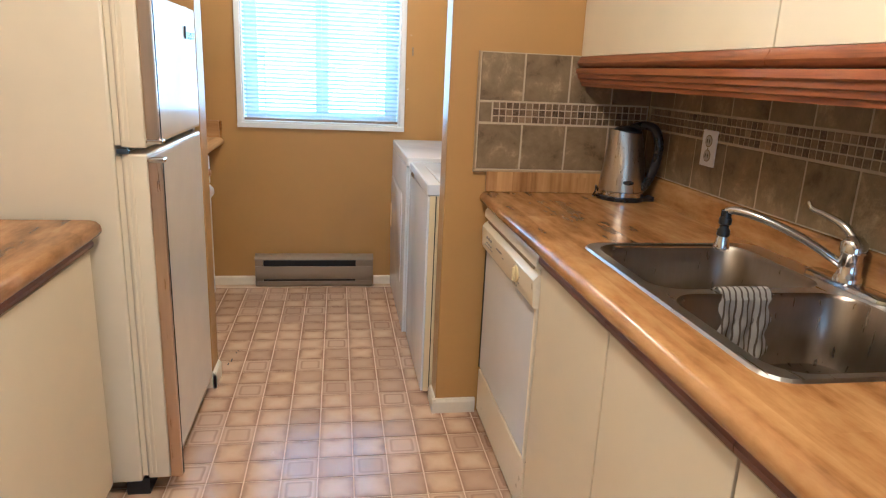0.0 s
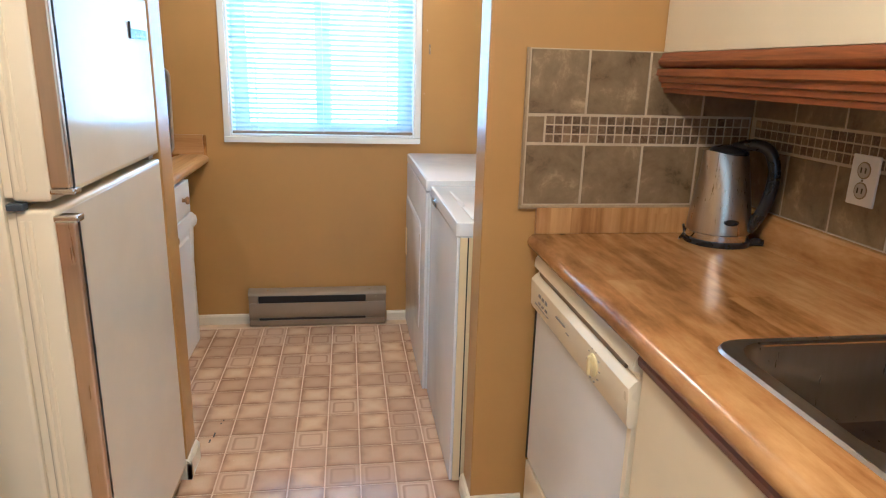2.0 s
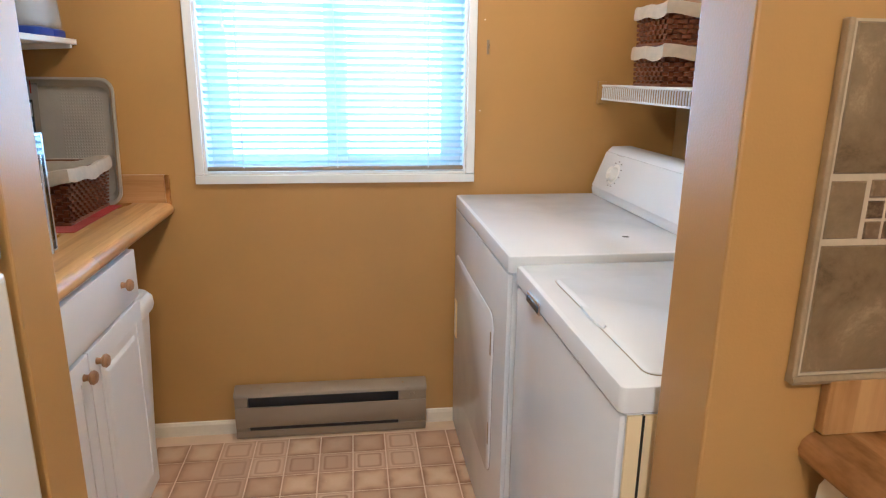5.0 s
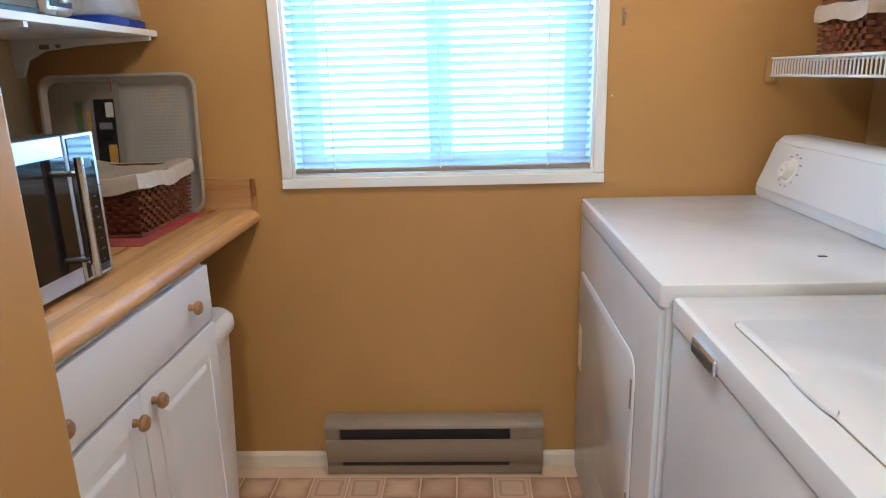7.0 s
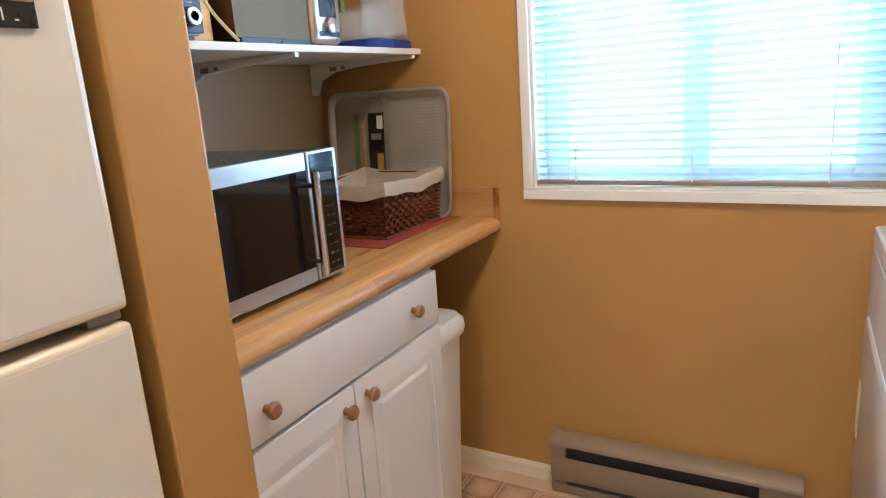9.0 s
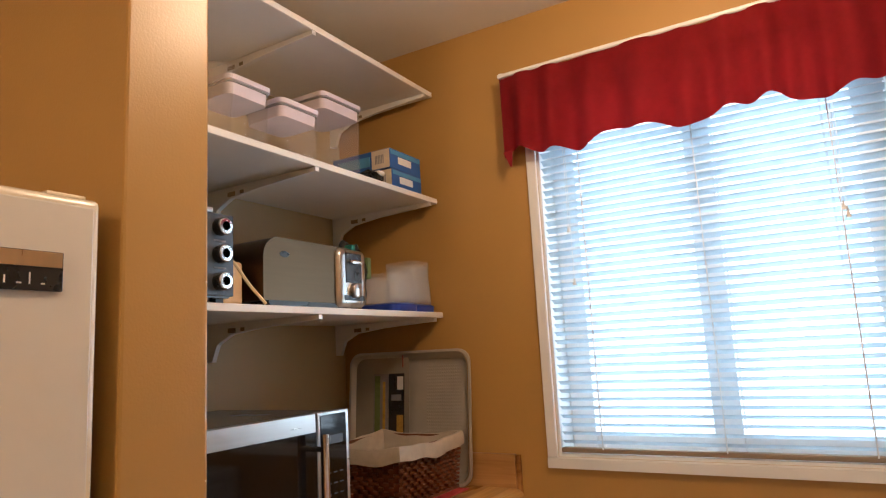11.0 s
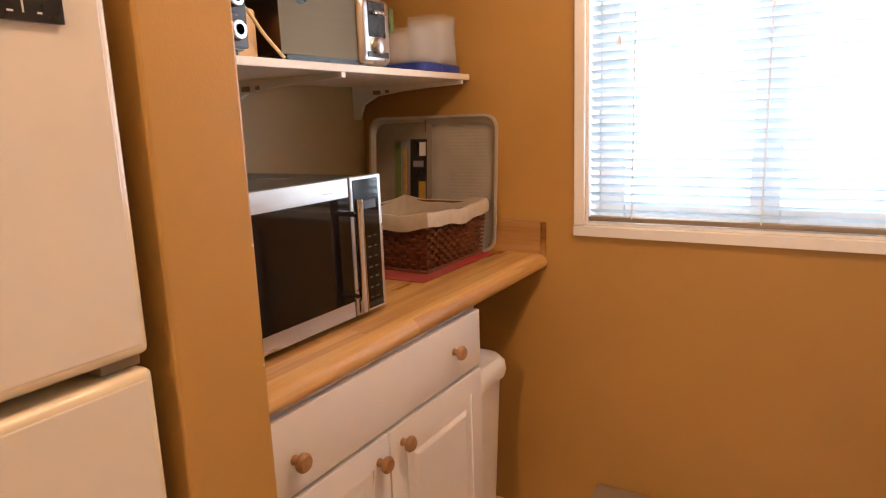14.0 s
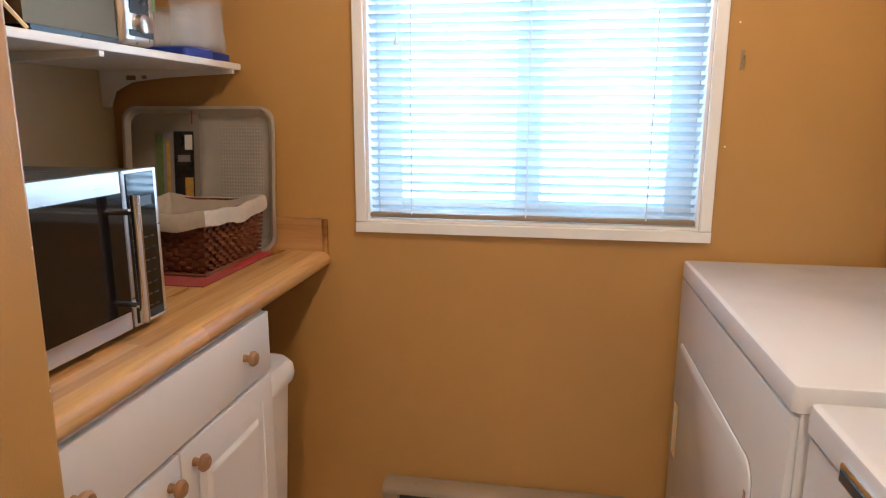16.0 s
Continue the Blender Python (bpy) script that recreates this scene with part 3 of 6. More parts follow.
def base_cabinet(y0, y1):
    c = thing("base_cabinet", (0.94, (y0 + y1) / 2, 0), "cream slab-front base cabinet with dark oak pull strip", "cabinet", "kitchen base cabinets")
    part("body", box(0.660, 1.245, y0 + 0.004, y1 - 0.004, 0.09, 0.745), M["cream"], c)
    part("front_rail", box(0.655, 0.675, y0 + 0.001, y1 - 0.001, 0.746, CT - 0.046), M["cream"], c)
    # toe-space shade is in the plinth's colour
    part("plinth", box(0.70, 1.2, y0 + 0.001, y1 - 0.001, 0.0, 0.089), M["dark"], c, "recessed plinth, near-black for the shade under the doors")
    part("door", box(0.632, 0.653, y0 + 0.0035, y1 - 0.0035, 0.095, 0.845, 0.002), M["cream"], c)
    part("pull_strip", prism([(0.653, 0.848), (0.634, 0.848), (0.622, 0.856), (0.620, 0.868), (0.626, 0.884), (0.653, 0.884)], "y", y0 + 0.001, y1 - 0.001), M["oak_dark"], c, "dark stained oak strip under the worktop")


for ya, yb in ((1.236, 1.715), (0.769, 1.236), (0.31, 0.769), (-0.15, 0.31), (-0.61, -0.15), (-1.07, -0.61)):
    base_cabinet(ya, yb)

# dishwasher
dw = thing("dishwasher", (0.94, 2.07, 0), "cream built-in dishwasher with dial and slatted panel", "dishwasher")
ya, yb = 1.728, 2.405
part("body", box(0.66, 1.24, ya, yb, 0.02, 0.875), M["cream_app"], dw)
part("door", box(0.634, 0.658, ya + 0.006, yb - 0.006, 0.215, 0.712, 0.003), M["white_app"], dw, "white door panel with cream edges")
part("door_edge", box(0.630, 0.657, ya, ya + 0.018, 0.212, 0.715, 0.002), M["cream_app"], dw)
part("door_edge", box(0.630, 0.657, yb - 0.005, yb, 0.212, 0.715, 0.002), M["dark"], dw)
part("kick_panel", box(0.632, 0.657, ya + 0.002, yb - 0.002, 0.025, 0.205, 0.004), M["cream_app"], dw)
part("gap_strip", box(0.640, 0.657, ya + 0.004, yb - 0.004, 0.204, 0.216), M["dark"], dw)
con = part("control_panel", prism([(0.657, 0.716), (0.622, 0.716), (0.617, 0.725), (0.614, 0.80), (0.624, 0.812), (0.634, 0.818), (0.634, 0.832), (0.620, 0.838), (0.622, 0.862), (0.630, 0.872), (0.657, 0.874)], "y", ya - 0.004, yb + 0.002), M["cream_app"], dw, smooth=True)
# groove's shadow laid in as a darker strip
part("vent_slot", box(0.628, 0.6345, ya + 0.05, yb - 0.03, 0.8185, 0.8315), M["heater"], con, "taupe strip for the shade in the vent slot")
bm = disc((0.617, 1.905, 0.765), (-1, 0, 0), [(0.026, 0.0), (0.026, 0.006), (0.022, 0.009), (0.0, 0.009)], 24)
part("dial", bm, M["yellowed"], con, "yellowed round dial", True)
part("dial_grip", box(0.6005, 0.6085, 1.9005, 1.9095, 0.743, 0.787, 0.0035), M["yellowed"], con, "yellowed dial grip")
for k in range(10):
    a = k * 0.6283
    part("dial_mark", box(0.6135, 0.6165, 1.905 + 0.036 * math.cos(a) - 0.003, 1.905 + 0.036 * math.cos(a) + 0.003, 0.765 + 0.036 * math.sin(a) - 0.001, 0.765 + 0.036 * math.sin(a) + 0.001), M["print_grey"], con)
part("badge_bar", box(0.6125, 0.6152, 2.10, 2.17, 0.772, 0.776), M["print_grey"], con, "grey printed bar")
part("badge_bar", box(0.6135, 0.6160, 2.07, 2.09, 0.762, 0.764), M["print_grey"], con)
for k in range(3):
    part("badge_bar", box(0.6125, 0.6155, 2.25 + 0.03 * k, 2.265 + 0.03 * k, 0.772, 0.781), M["print_grey"], con)
    part("badge_bar", box(0.6135, 0.6165, 2.25 + 0.03 * k, 2.265 + 0.03 * k, 0.752, 0.758), M["print_grey"], con)
part("panel_outline", box(0.6142, 0.6168, 2.235, 2.36, 0.742, 0.744), M["print_grey"], con)

# sink with two bowls
sx, sy = (SINK[0] + SINK[1]) / 2, (SINK[2] + SINK[3]) / 2
sink = thing("sink", (sx, sy, CT), "stainless steel double-bowl sink set in the worktop", "sink")
bowls = ((0.9425, 1.438, 0.2075, 0.187), (0.9425, 1.034, 0.2075, 0.188))
bm = bmesh.new()
outer = [bm.verts.new(p) for p in rounded(sx, sy, (SINK[1] - SINK[0]) / 2 - 0.004, (SINK[3] - SINK[2]) / 2 - 0.004, 0.05, CT + 0.006)]
edges = [bm.edges.new((outer[i], outer[(i + 1) % len(outer)])) for i in range(len(outer))]
for cx, cy, hx, hy in bowls:
    ring = [bm.verts.new(p) for p in rounded(cx, cy, hx, hy, 0.07, CT + 0.005)]
    edges += [bm.edges.new((ring[i], ring[(i + 1) % len(ring)])) for i in range(len(ring))]
bmesh.ops.triangle_fill(bm, use_beauty=True, edges=edges)
rim = [bm.verts.new(p) for p in rounded(sx, sy, (SINK[1] - SINK[0]) / 2, (SINK[3] - SINK[2]) / 2, 0.053, CT + 0.0005)]
for i in range(len(outer)):
    j = (i + 1) % len(outer)
    bm.faces.new((outer[i], outer[j], rim[j], rim[i]))
part("rim", bm, M["steel_h"], sink, "bright steel rim")
for cx, cy, hx, hy in bowls:
    rings = [rounded(cx, cy, hx, hy, 0.07, CT + 0.005), rounded(cx, cy, hx - 0.006, hy - 0.006, 0.068, CT - 0.004), rounded(cx, cy, hx - 0.012, hy - 0.012, 0.066, CT - 0.12), rounded(cx, cy, hx - 0.022, hy - 0.022, 0.06, CT - 0.150), rounded(cx, cy, hx - 0.05, hy - 0.05, 0.05, CT - 0.166), rounded(cx, cy, 0.05, 0.05, 0.049, CT - 0.172)]
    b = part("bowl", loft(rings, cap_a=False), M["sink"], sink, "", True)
    part("drain", disc((cx, cy, CT - 0.171), (0, 0, 1), [(0.04, 0), (0.04, 0.003), (0.028, 0.002), (0.0, 0.001)]), M["chrome"], b)

# faucet
fx, fy = 1.193, 1.262
tap = thing("faucet", (fx, fy, CT + 0.006), "chrome single-lever kitchen faucet with black spray nozzle", "faucet")
part("base_plate", loft([rounded(fx, fy - 0.01, 0.028, 0.13, 0.027, CT + 0.006), rounded(fx, fy - 0.01, 0.026, 0.128, 0.025, CT + 0.014), rounded(fx, fy - 0.01, 0.018, 0.12, 0.017, CT + 0.018)]), M["chrome"], tap, "", True)
part("body", lathe(fx, fy, [(0.03, CT + 0.016), (0.029, CT + 0.03), (0.025, CT + 0.035), (0.024, CT + 0.08), (0.028, CT + 0.085), (0.027, CT + 0.105), (0.012, CT + 0.122), (0.0, CT + 0.124)]), M["chrome"], tap, "", True)
spout = [(fx - 0.015, fy + 0.012, CT + 0.055), (fx - 0.075, fy + 0.065, CT + 0.098), (fx - 0.135, fy + 0.13, CT + 0.128), (fx - 0.172, fy + 0.185, CT + 0.137), (fx - 0.186, fy + 0.205, CT + 0.130)]
part("spout", tube(curve_through(spout, 6), 0.0098, 12), M["chrome"], tap, "", True)
nz = (fx - 0.186, fy + 0.205)
part("nozzle", lathe(nz[0], nz[1], [(0.012, CT + 0.134), (0.0125, CT + 0.118), (0.015, CT + 0.112), (0.015, CT + 0.100), (0.011, CT + 0.097), (0.011, CT + 0.09), (0.015, CT + 0.085), (0.016, CT + 0.072), (0.013, CT + 0.069)]), M["black"], tap, "black ribbed nozzle joint", True)
part("aerator", lathe(nz[0], nz[1], [(0.013, CT + 0.070), (0.015, CT + 0.062), (0.019, CT + 0.045), (0.019, CT + 0.036), (0.0, CT + 0.036)]), M["chrome"], tap, "", True)
lever = [(fx, fy, CT + 0.112), (fx - 0.01, fy + 0.03, CT + 0.138), (fx - 0.022, fy + 0.075, CT + 0.152), (fx - 0.032, fy + 0.11, CT + 0.160), (fx - 0.036, fy + 0.12, CT + 0.175)]
part("lever", tube(curve_through(lever, 5), [0.0115 - 0.0075 * (k / 20) for k in range(21)], 10), M["chrome"], tap, "", True)
part("side_spray", lathe(fx + 0.0, fy - 0.185, [(0.02, CT + 0.006), (0.018, CT + 0.016), (0.012, CT + 0.02), (0.011, CT + 0.045), (0.014, CT + 0.06), (0.0, CT + 0.07)]), M["chrome"], tap, "", True)


# tea towel hung over the sink's divider
def towel():
    bm = bmesh.new()
    n, k = 26, 44
    rows = []
    for j in range(k):
        s = j / (k - 1) * 0.205 - 0.045
        row = []
        for i in range(n):
            u = i / (n - 1)
            x = 0.862 + 0.118 * u + (0.006 * math.sin(5 * s * 20) if s > 0.02 else 0)
            fold = 0.004 * math.sin(u * 17) * min(1, abs(s) * 12)
            a = max(-1.0, min(1.0, s / 0.0283)) * math.pi / 2
            y, z = 1.2355 - 0.018 * math.sin(a), CT - 0.003 + 0.018 * math.cos(a)
            if s > 0.0283:
                y, z = 1.2145 - fold - 0.02 * math.sin((s - 0.02) * 4), CT - 0.003 - (s - 0.0283)
            elif s < -0.0283:
                y, z = 1.2545 + fold, CT - 0.003 + (s + 0.0283)
            row.append(bm.verts.new((x, y, z)))
        rows.append(row)
    for a, b in zip(rows, rows[1:]):
        for i in range(n - 1):
            bm.faces.new((a[i], a[i + 1], b[i + 1], b[i]))
    r = bmesh.ops.solidify(bm, geom=bm.faces[:], thickness=0.003)
    solid("tea_towel", bm, M["towel"], "grey and white striped tea towel over the sink divider", "towel", smooth=True)


towel()

# kettle
kx, ky = 1.115, 2.315
kettle = thing("kettle", (kx, ky, CT), "brushed steel electric kettle with black handle and lid", "kettle")
part("power_base", lathe(kx, ky, [(0.088, CT + 0.0005), (0.089, CT + 0.012), (0.083, CT + 0.017)]), M["black"], kettle, "black power base", True)
part("foot_ring", lathe(kx, ky, [(0.0835, CT + 0.017), (0.084, CT + 0.034), (0.081, CT + 0.036)]), M["chrome"], kettle, "", True)
n = 36
rings = []
for r, z in [(0.084, 0.036), (0.081, 0.08), (0.073, 0.14), (0.064, 0.19), (0.056, 0.235), (0.054, 0.247)]:
    ring = []
    for i in range(n):
        a = 2 * math.pi * i / n
        d = math.cos(a - radians(195))
        lip = 0.024 * max(0, d) ** 6 * max(0, (z - 0.15) / 0.1)
        ring.append((kx + (r + lip) * math.cos(a), ky + (r + lip) * math.sin(a), CT + z + (0.012 * max(0, d) ** 4 if z > 0.24 else 0)))
    rings.append(ring)
part("body", loft(rings, cap_b=False), M["kettle"], kettle, "", True)
part("lid", lathe(kx, ky, [(0.053, CT + 0.240), (0.053, CT + 0.252), (0.042, CT + 0.263), (0.02, CT + 0.27), (0.0, CT + 0.271)]), M["black"], kettle, "black lid", True)
hd = Vector((math.cos(radians(-47)), math.sin(radians(-47)), 0))
hp = [Vector((kx, ky, CT)) + hd * a + Vector((0, 0, b)) for a, b in ((0.015, 0.262), (0.060, 0.276), (0.102, 0.264), (0.122, 0.212), (0.118, 0.145), (0.102, 0.090), (0.078, 0.048))]
part("handle", tube(curve_through(hp, 5), 0.0160, 12), M["black"], kettle, "thick black loop handle", True)
part("badge", loft([[(kx - 0.012 + 0.020 * k * math.cos(a), ky - y - 0.12 * 0.020 * k * math.cos(a), CT + 0.072 + 0.0085 * k * math.sin(a)) for a in [2 * math.pi * i / 20 for i in range(20)]] for y, k in ((0.0785, 1.0), (0.0835, 1.0), (0.0842, 0.85))]), M["black"], kettle, "small black oval badge")
cordp = [(kx - 0.06, ky + 0.06, CT + 0.008), (kx - 0.1, ky + 0.02, CT + 0.006), (kx - 0.105, ky - 0.01, CT + 0.03), (kx - 0.092, ky + 0.02, CT + 0.045), (kx - 0.07, ky + 0.05, CT + 0.02)]
part("power_cord", tube(curve_through(cordp, 6), 0.0035, 6), M["black"], kettle, "black power cord", True)
plug = [(kx + 0.06, ky - 0.055, CT + 0.008), (kx + 0.085, ky - 0.05, CT + 0.012), (kx + 0.105, ky - 0.06, CT + 0.010)]
part("plug", tube(plug, [0.008, 0.012, 0.009], 8), M["black"], kettle, "black plug", True)

# wall outlet
outlet = thing("wall_outlet", (RIGHT - 0.012, 1.966, 1.105), "white duplex wall outlet on the tiled wall", "outlet")
part("plate", box(1.2325, 1.2395, 1.926, 2.006, 1.105, 1.219, 0.003), M["plastic_white"], outlet)
for zc in (1.185, 1.139):
    s = part("socket", disc((1.2325, 1.966, zc), (-1, 0, 0), [(0.0165, 0), (0.0165, 0.002), (0.0, 0.002)], 20), M["socket"], outlet)
    # darker disc showing as a painted shadow line round the socket
    part("socket_ring", disc((1.2325, 1.966, zc), (-1, 0, 0), [(0.0195, 0), (0.0195, 0.001), (0.0, 0.001)], 20), M["heater"], s, "taupe ring for the shade round the socket")
    part("slot", box(1.2295, 1.2306, 1.958, 1.961, zc - 0.006, zc + 0.006), M["dark"], s)
    part("slot", box(1.2295, 1.2306, 1.971, 1.974, zc - 0.006, zc + 0.006), M["dark"], s)
part("screw", disc((1.2325, 1.966, 1.162), (-1, 0, 0), [(0.003, 0), (0.003, 0.001), (0, 0.0012)], 8), M["chrome"], outlet)


# wall cabinets with oak mouldings
def wall_cabinet(y0, y1):
    c = thing("wall_cabinet", (1.1, (y0 + y1) / 2, 1.43), "cream slab-door wall cabinet with red oak edge moulding", "cabinet", "kitchen wall cabinets")
    part("body", box(0.972, RIGHT - 0.002, y0 + 0.0005, y1 - 0.0005, 1.400, 2.20), M["cream"], c)
    part("door", box(0.951, 0.970, y0 + 0.0025, y1 - 0.0025, 1.438, 2.19, 0.0015), M["cream"], c)
    part("door_moulding", prism([(0.971, 1.398), (0.949, 1.398), (0.938, 1.404), (0.934, 1.414), (0.938, 1.420), (0.943, 1.428), (0.946, 1.4365), (0.971, 1.4365)], "y", y0 + 0.001, y1 - 0.001), M["oak_red"], c, "red oak pull moulding", True)


for ya, yb in ((1.312, 2.427), (0.86, 1.312), (0.40, 0.86), (-0.06, 0.40)):
    wall_cabinet(ya, yb)
solid("light_rail", prism([(0.985, 1.395), (0.934, 1.395), (0.932, 1.378), (0.940, 1.373), (0.942, 1.361), (0.949, 1.358), (0.951, 1.346), (0.957, 1.343), (0.959, 1.332), (0.985, 1.332)], "y", -0.06, 2.428), M["oak_red"], "grooved red oak rail under the wall cabinets", "moulding", "structure", True)

# left worktop, cabinet and refrigerator
lt = thing("worktop", (-0.9, 1.2, CT - 0.045), "short wood-look laminate worktop beside the refrigerator", "worktop")
part("slab", prism([(u, v) for u, v in worktop_profile(-0.584, -1.285, CT - 0.010, 0.045, -1)], "y", 0.9, 1.925), M["counter"], lt, "", True)
part("splashback", box(-1.289, -1.272, 0.9, 1.925, CT - 0.009, CT + 0.075, 0.003), M["counter"], lt)
lc = thing("base_cabinet", (-0.95, 1.45, 0), "cream slab-front base cabinet beside the refrigerator", "cabinet")
part("body", box(-1.28, -0.634, 0.95, 1.90, 0.09, 0.873), M["cream"], lc)
# plinth blackened likewise for the shade below the door
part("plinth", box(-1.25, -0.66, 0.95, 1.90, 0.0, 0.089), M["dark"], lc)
part("door", box(-0.632, -0.612, 0.955, 1.898, 0.095, 0.838, 0.002), M["cream"], lc)
part("pull_strip", prism([(-0.632, 0.842), (-0.614, 0.842), (-0.602, 0.850), (-0.600, 0.861), (-0.606, 0.8735), (-0.632, 0.8735)], "y", 0.95, 1.90), M["oak_dark"], lc, "dark stained oak strip")

FX, F0, F1, FT, FS = -0.458, 1.955, 2.684, 1.540, 1.110
fr = thing("refrigerator", (-0.86, (F0 + F1) / 2, 0), "cream top-freezer refrigerator with chrome-capped handles", "refrigerator")
part("body", box(-1.24, -0.545, F0, F1, 0.060, FT - 0.004, 0.008), M["fridge"], fr)
# plain box whose black stands in for the shadowed gap under the fridge
part("kick_grille", box(-0.60, -0.53, F0 + 0.02, F1 - 0.02, 0.0, 0.059), M["dark"], fr, "kick panel, near-black for the shaded gap below the door")
for za, zb, nm in ((0.072, FS - 0.008, "fridge_door"), (FS + 0.008, FT, "freezer_door")):
    d = part(nm, box(-0.527, FX, F0 - 0.002, F1, za, zb, 0.009, 3), M["fridge"], fr, "", True)
    # thin added skin: only the window-facing side gets the whiter colour
    part("door_skin", box(FX - 0.004, FX + 0.0006, F0 + 0.008, F1 - 0.008, za + 0.010, zb - 0.010, 0.002), M["fridge_front"], d, "glossy door face, whitened for the window's light")
    part("gasket", box(-0.544, -0.5275, F0 + 0.006, F1 - 0.006, za + 0.006, zb - 0.006, 0.003), M["cream"], d, "pale magnetic gasket")
    part("edge_bead", box(-0.519, -0.511, F0 - 0.005, F0 - 0.0005, za + 0.02, zb - 0.02, 0.002), M["cream"], d)
    part("edge_bead", box(-0.504, -0.498, F0 - 0.005, F0 - 0.0005, za + 0.02, zb - 0.02, 0.002), M["cream"], d)
    ha, hb = (0.078, FS - 0.03) if nm == "fridge_door" else (FS + 0.035, FT - 0.02)
    h = part("handle", box(FX + 0.001, FX + 0.037, F0 - 0.006, F0 + 0.010, ha, hb, 0.004), M["bronze"], d, "bronze-brown full-height handle strip")
    part("handle_lip", box(FX + 0.028, FX + 0.038, F0 + 0.0105, F0 + 0.018, ha, hb, 0.003), M["black"], h, "dark handle lip")
    cap = (hb, hb + 0.014) if nm == "fridge_door" else (ha - 0.012, ha)
    part("handle_cap", box(FX + 0.001, FX + 0.046, F0 - 0.012, F0 + 0.020, cap[0] + 0.0005, cap[1], 0.004), M["chrome"], h, "chrome handle cap")
part("hinge", box(-0.535, -0.505, F0 - 0.014, F0 + 0.010, FS - 0.0072, FS + 0.0072, 0.003), M["slate_panel"], fr, "dark middle hinge pin")
part("hinge", box(-0.53, -0.475, F1 - 0.045, F1 - 0.002, FS - 0.0065, FS + 0.0065, 0.002), M["heater"], fr, "metal hinge between the doors")
part("hinge", box(-0.54, -0.48, F1 - 0.05, F1 - 0.005, FT + 0.0005, FT + 0.008, 0.002), M["cream"], fr)
bd = part("badge", box(FX + 0.0005, FX + 0.006, 2.505, 2.640, 1.432, 1.474, 0.001), M["black"], fr, "small dark badge with pale lettering")
part("badge_top", box(FX + 0.0062, FX + 0.0075, 2.507, 2.638, 1.457, 1.473), M["bronze"], bd)
for k, (lw, lh) in enumerate(((0.0015, 0.012), (0.006, 0.0016), (0.0015, 0.008), (0.0015, 0.008), (0.005, 0.0016), (0.0015, 0.012), (0.004, 0.0016))):
    part("letter_bar", box(FX + 0.0062, FX + 0.0066, 2.545 + 0.012 * k, 2.545 + 0.012 * k + lw, 1.4385, 1.4385 + lh), M["print_white"], bd)

# ceiling lamps
def ceiling_light(x, y, label):
    c = thing("ceiling_light", (x, y, TOP - 0.06), label, "ceiling light", "ceiling lights")
    part("canopy", lathe(x, y, [(0.19, TOP - 0.03), (0.19, TOP - 0.001)]), M["trim"], c)
    part("glass_dish", lathe(x, y, [(0.175, TOP - 0.031), (0.16, TOP - 0.05), (0.1, TOP - 0.065), (0.0, TOP - 0.07)]), bulb_mat, c, "", True)


ceiling_light(0.05, 0.85, "round glass ceiling light in the kitchen")
ceiling_light(0.10, 3.30, "round glass ceiling light in the laundry")


# ---- laundry ----
MX = 0.402


def machine_shell(t, y0, y1, height, MX):
    part("cabinet", box(MX + 0.012, 1.10, y0 + 0.004, y1 - 0.004, 0.015, height - 0.045, 0.008), M["white_app"], t, "", True)
    for fy0 in (y0 + 0.04, y1 - 0.07):
        for fx0 in (MX + 0.05, 1.03):
            part("foot", box(fx0, fx0 + 0.03, fy0, fy0 + 0.03, 0.0, 0.016), M["black"], t)
    rings = [rounded((MX + 1.11) / 2, (y0 + y1) / 2, (1.11 - MX) / 2 - a, (y1 - y0) / 2 - a, 0.012, z) for a, z in ((0.004, height - 0.046), (0.0, height - 0.043), (0.0, height - 0.006), (0.0015, height - 0.002), (0.006, height))]
    return part("top", loft(rings), M["white_app"], t, "white enamel top", True)


def console(t, y0, y1, base, face, material, label):
    """Sloping control panel along the back of the top."""
    prof = [(0.925, base + 0.001), (0.920, base + 0.022), (0.975, base + 0.165), (0.990, base + 0.178), (1.06, base + 0.180), (1.10, base + 0.150), (1.10, base + 0.001)]
    c = part("console", prism(prof, "y", y0, y1), M["white_app"], t, "white control console", True)
    f = part("console_face", prism([(0.9222, base + 0.034), (0.9182, base + 0.0335), (0.9672, base + 0.160), (0.9712, base + 0.1605)], "y", y0 + (0.004 if material is M["white_app"] else 0.025), y1 - (0.004 if material is M["white_app"] else 0.02)), material, c, label)
    return c, f


def on_slope(y, up, out=0.0, base=0.93):
    return Vector((0.920 + 0.055 * up - out * 0.93, y, base + 0.022 + 0.143 * up + out * 0.36))


SLOPE = Vector((-0.933, 0, 0.359))
# dryer
dr = thing("dryer", (0.75, 3.675, 0), "white front-loading clothes dryer with two knobs", "dryer")
DT = 0.945
machine_shell(dr, 3.245, 4.105, DT, MX)
part("front_panel", box(MX, MX + 0.013, 3.25, 4.10, 0.018, DT - 0.05, 0.004), M["white_app"], dr, "", True)
cor = 0.045
ya, yb, za, zb = 3.385, 4.06, 0.235, 0.735


def door_outline(y0, y1, z0, z1, r):
    out = []
    for k, (sy, sz) in enumerate(((1, 1), (-1, 1), (-1, -1), (1, -1))):
        for i in range(6):
            a = radians(90 * k + 18 * i)
            out.append(((y0 + y1) / 2 + sy * ((y1 - y0) / 2 - r) + r * math.cos(a), (z0 + z1) / 2 + sz * ((z1 - z0) / 2 - r) + r * math.sin(a)))
    return out


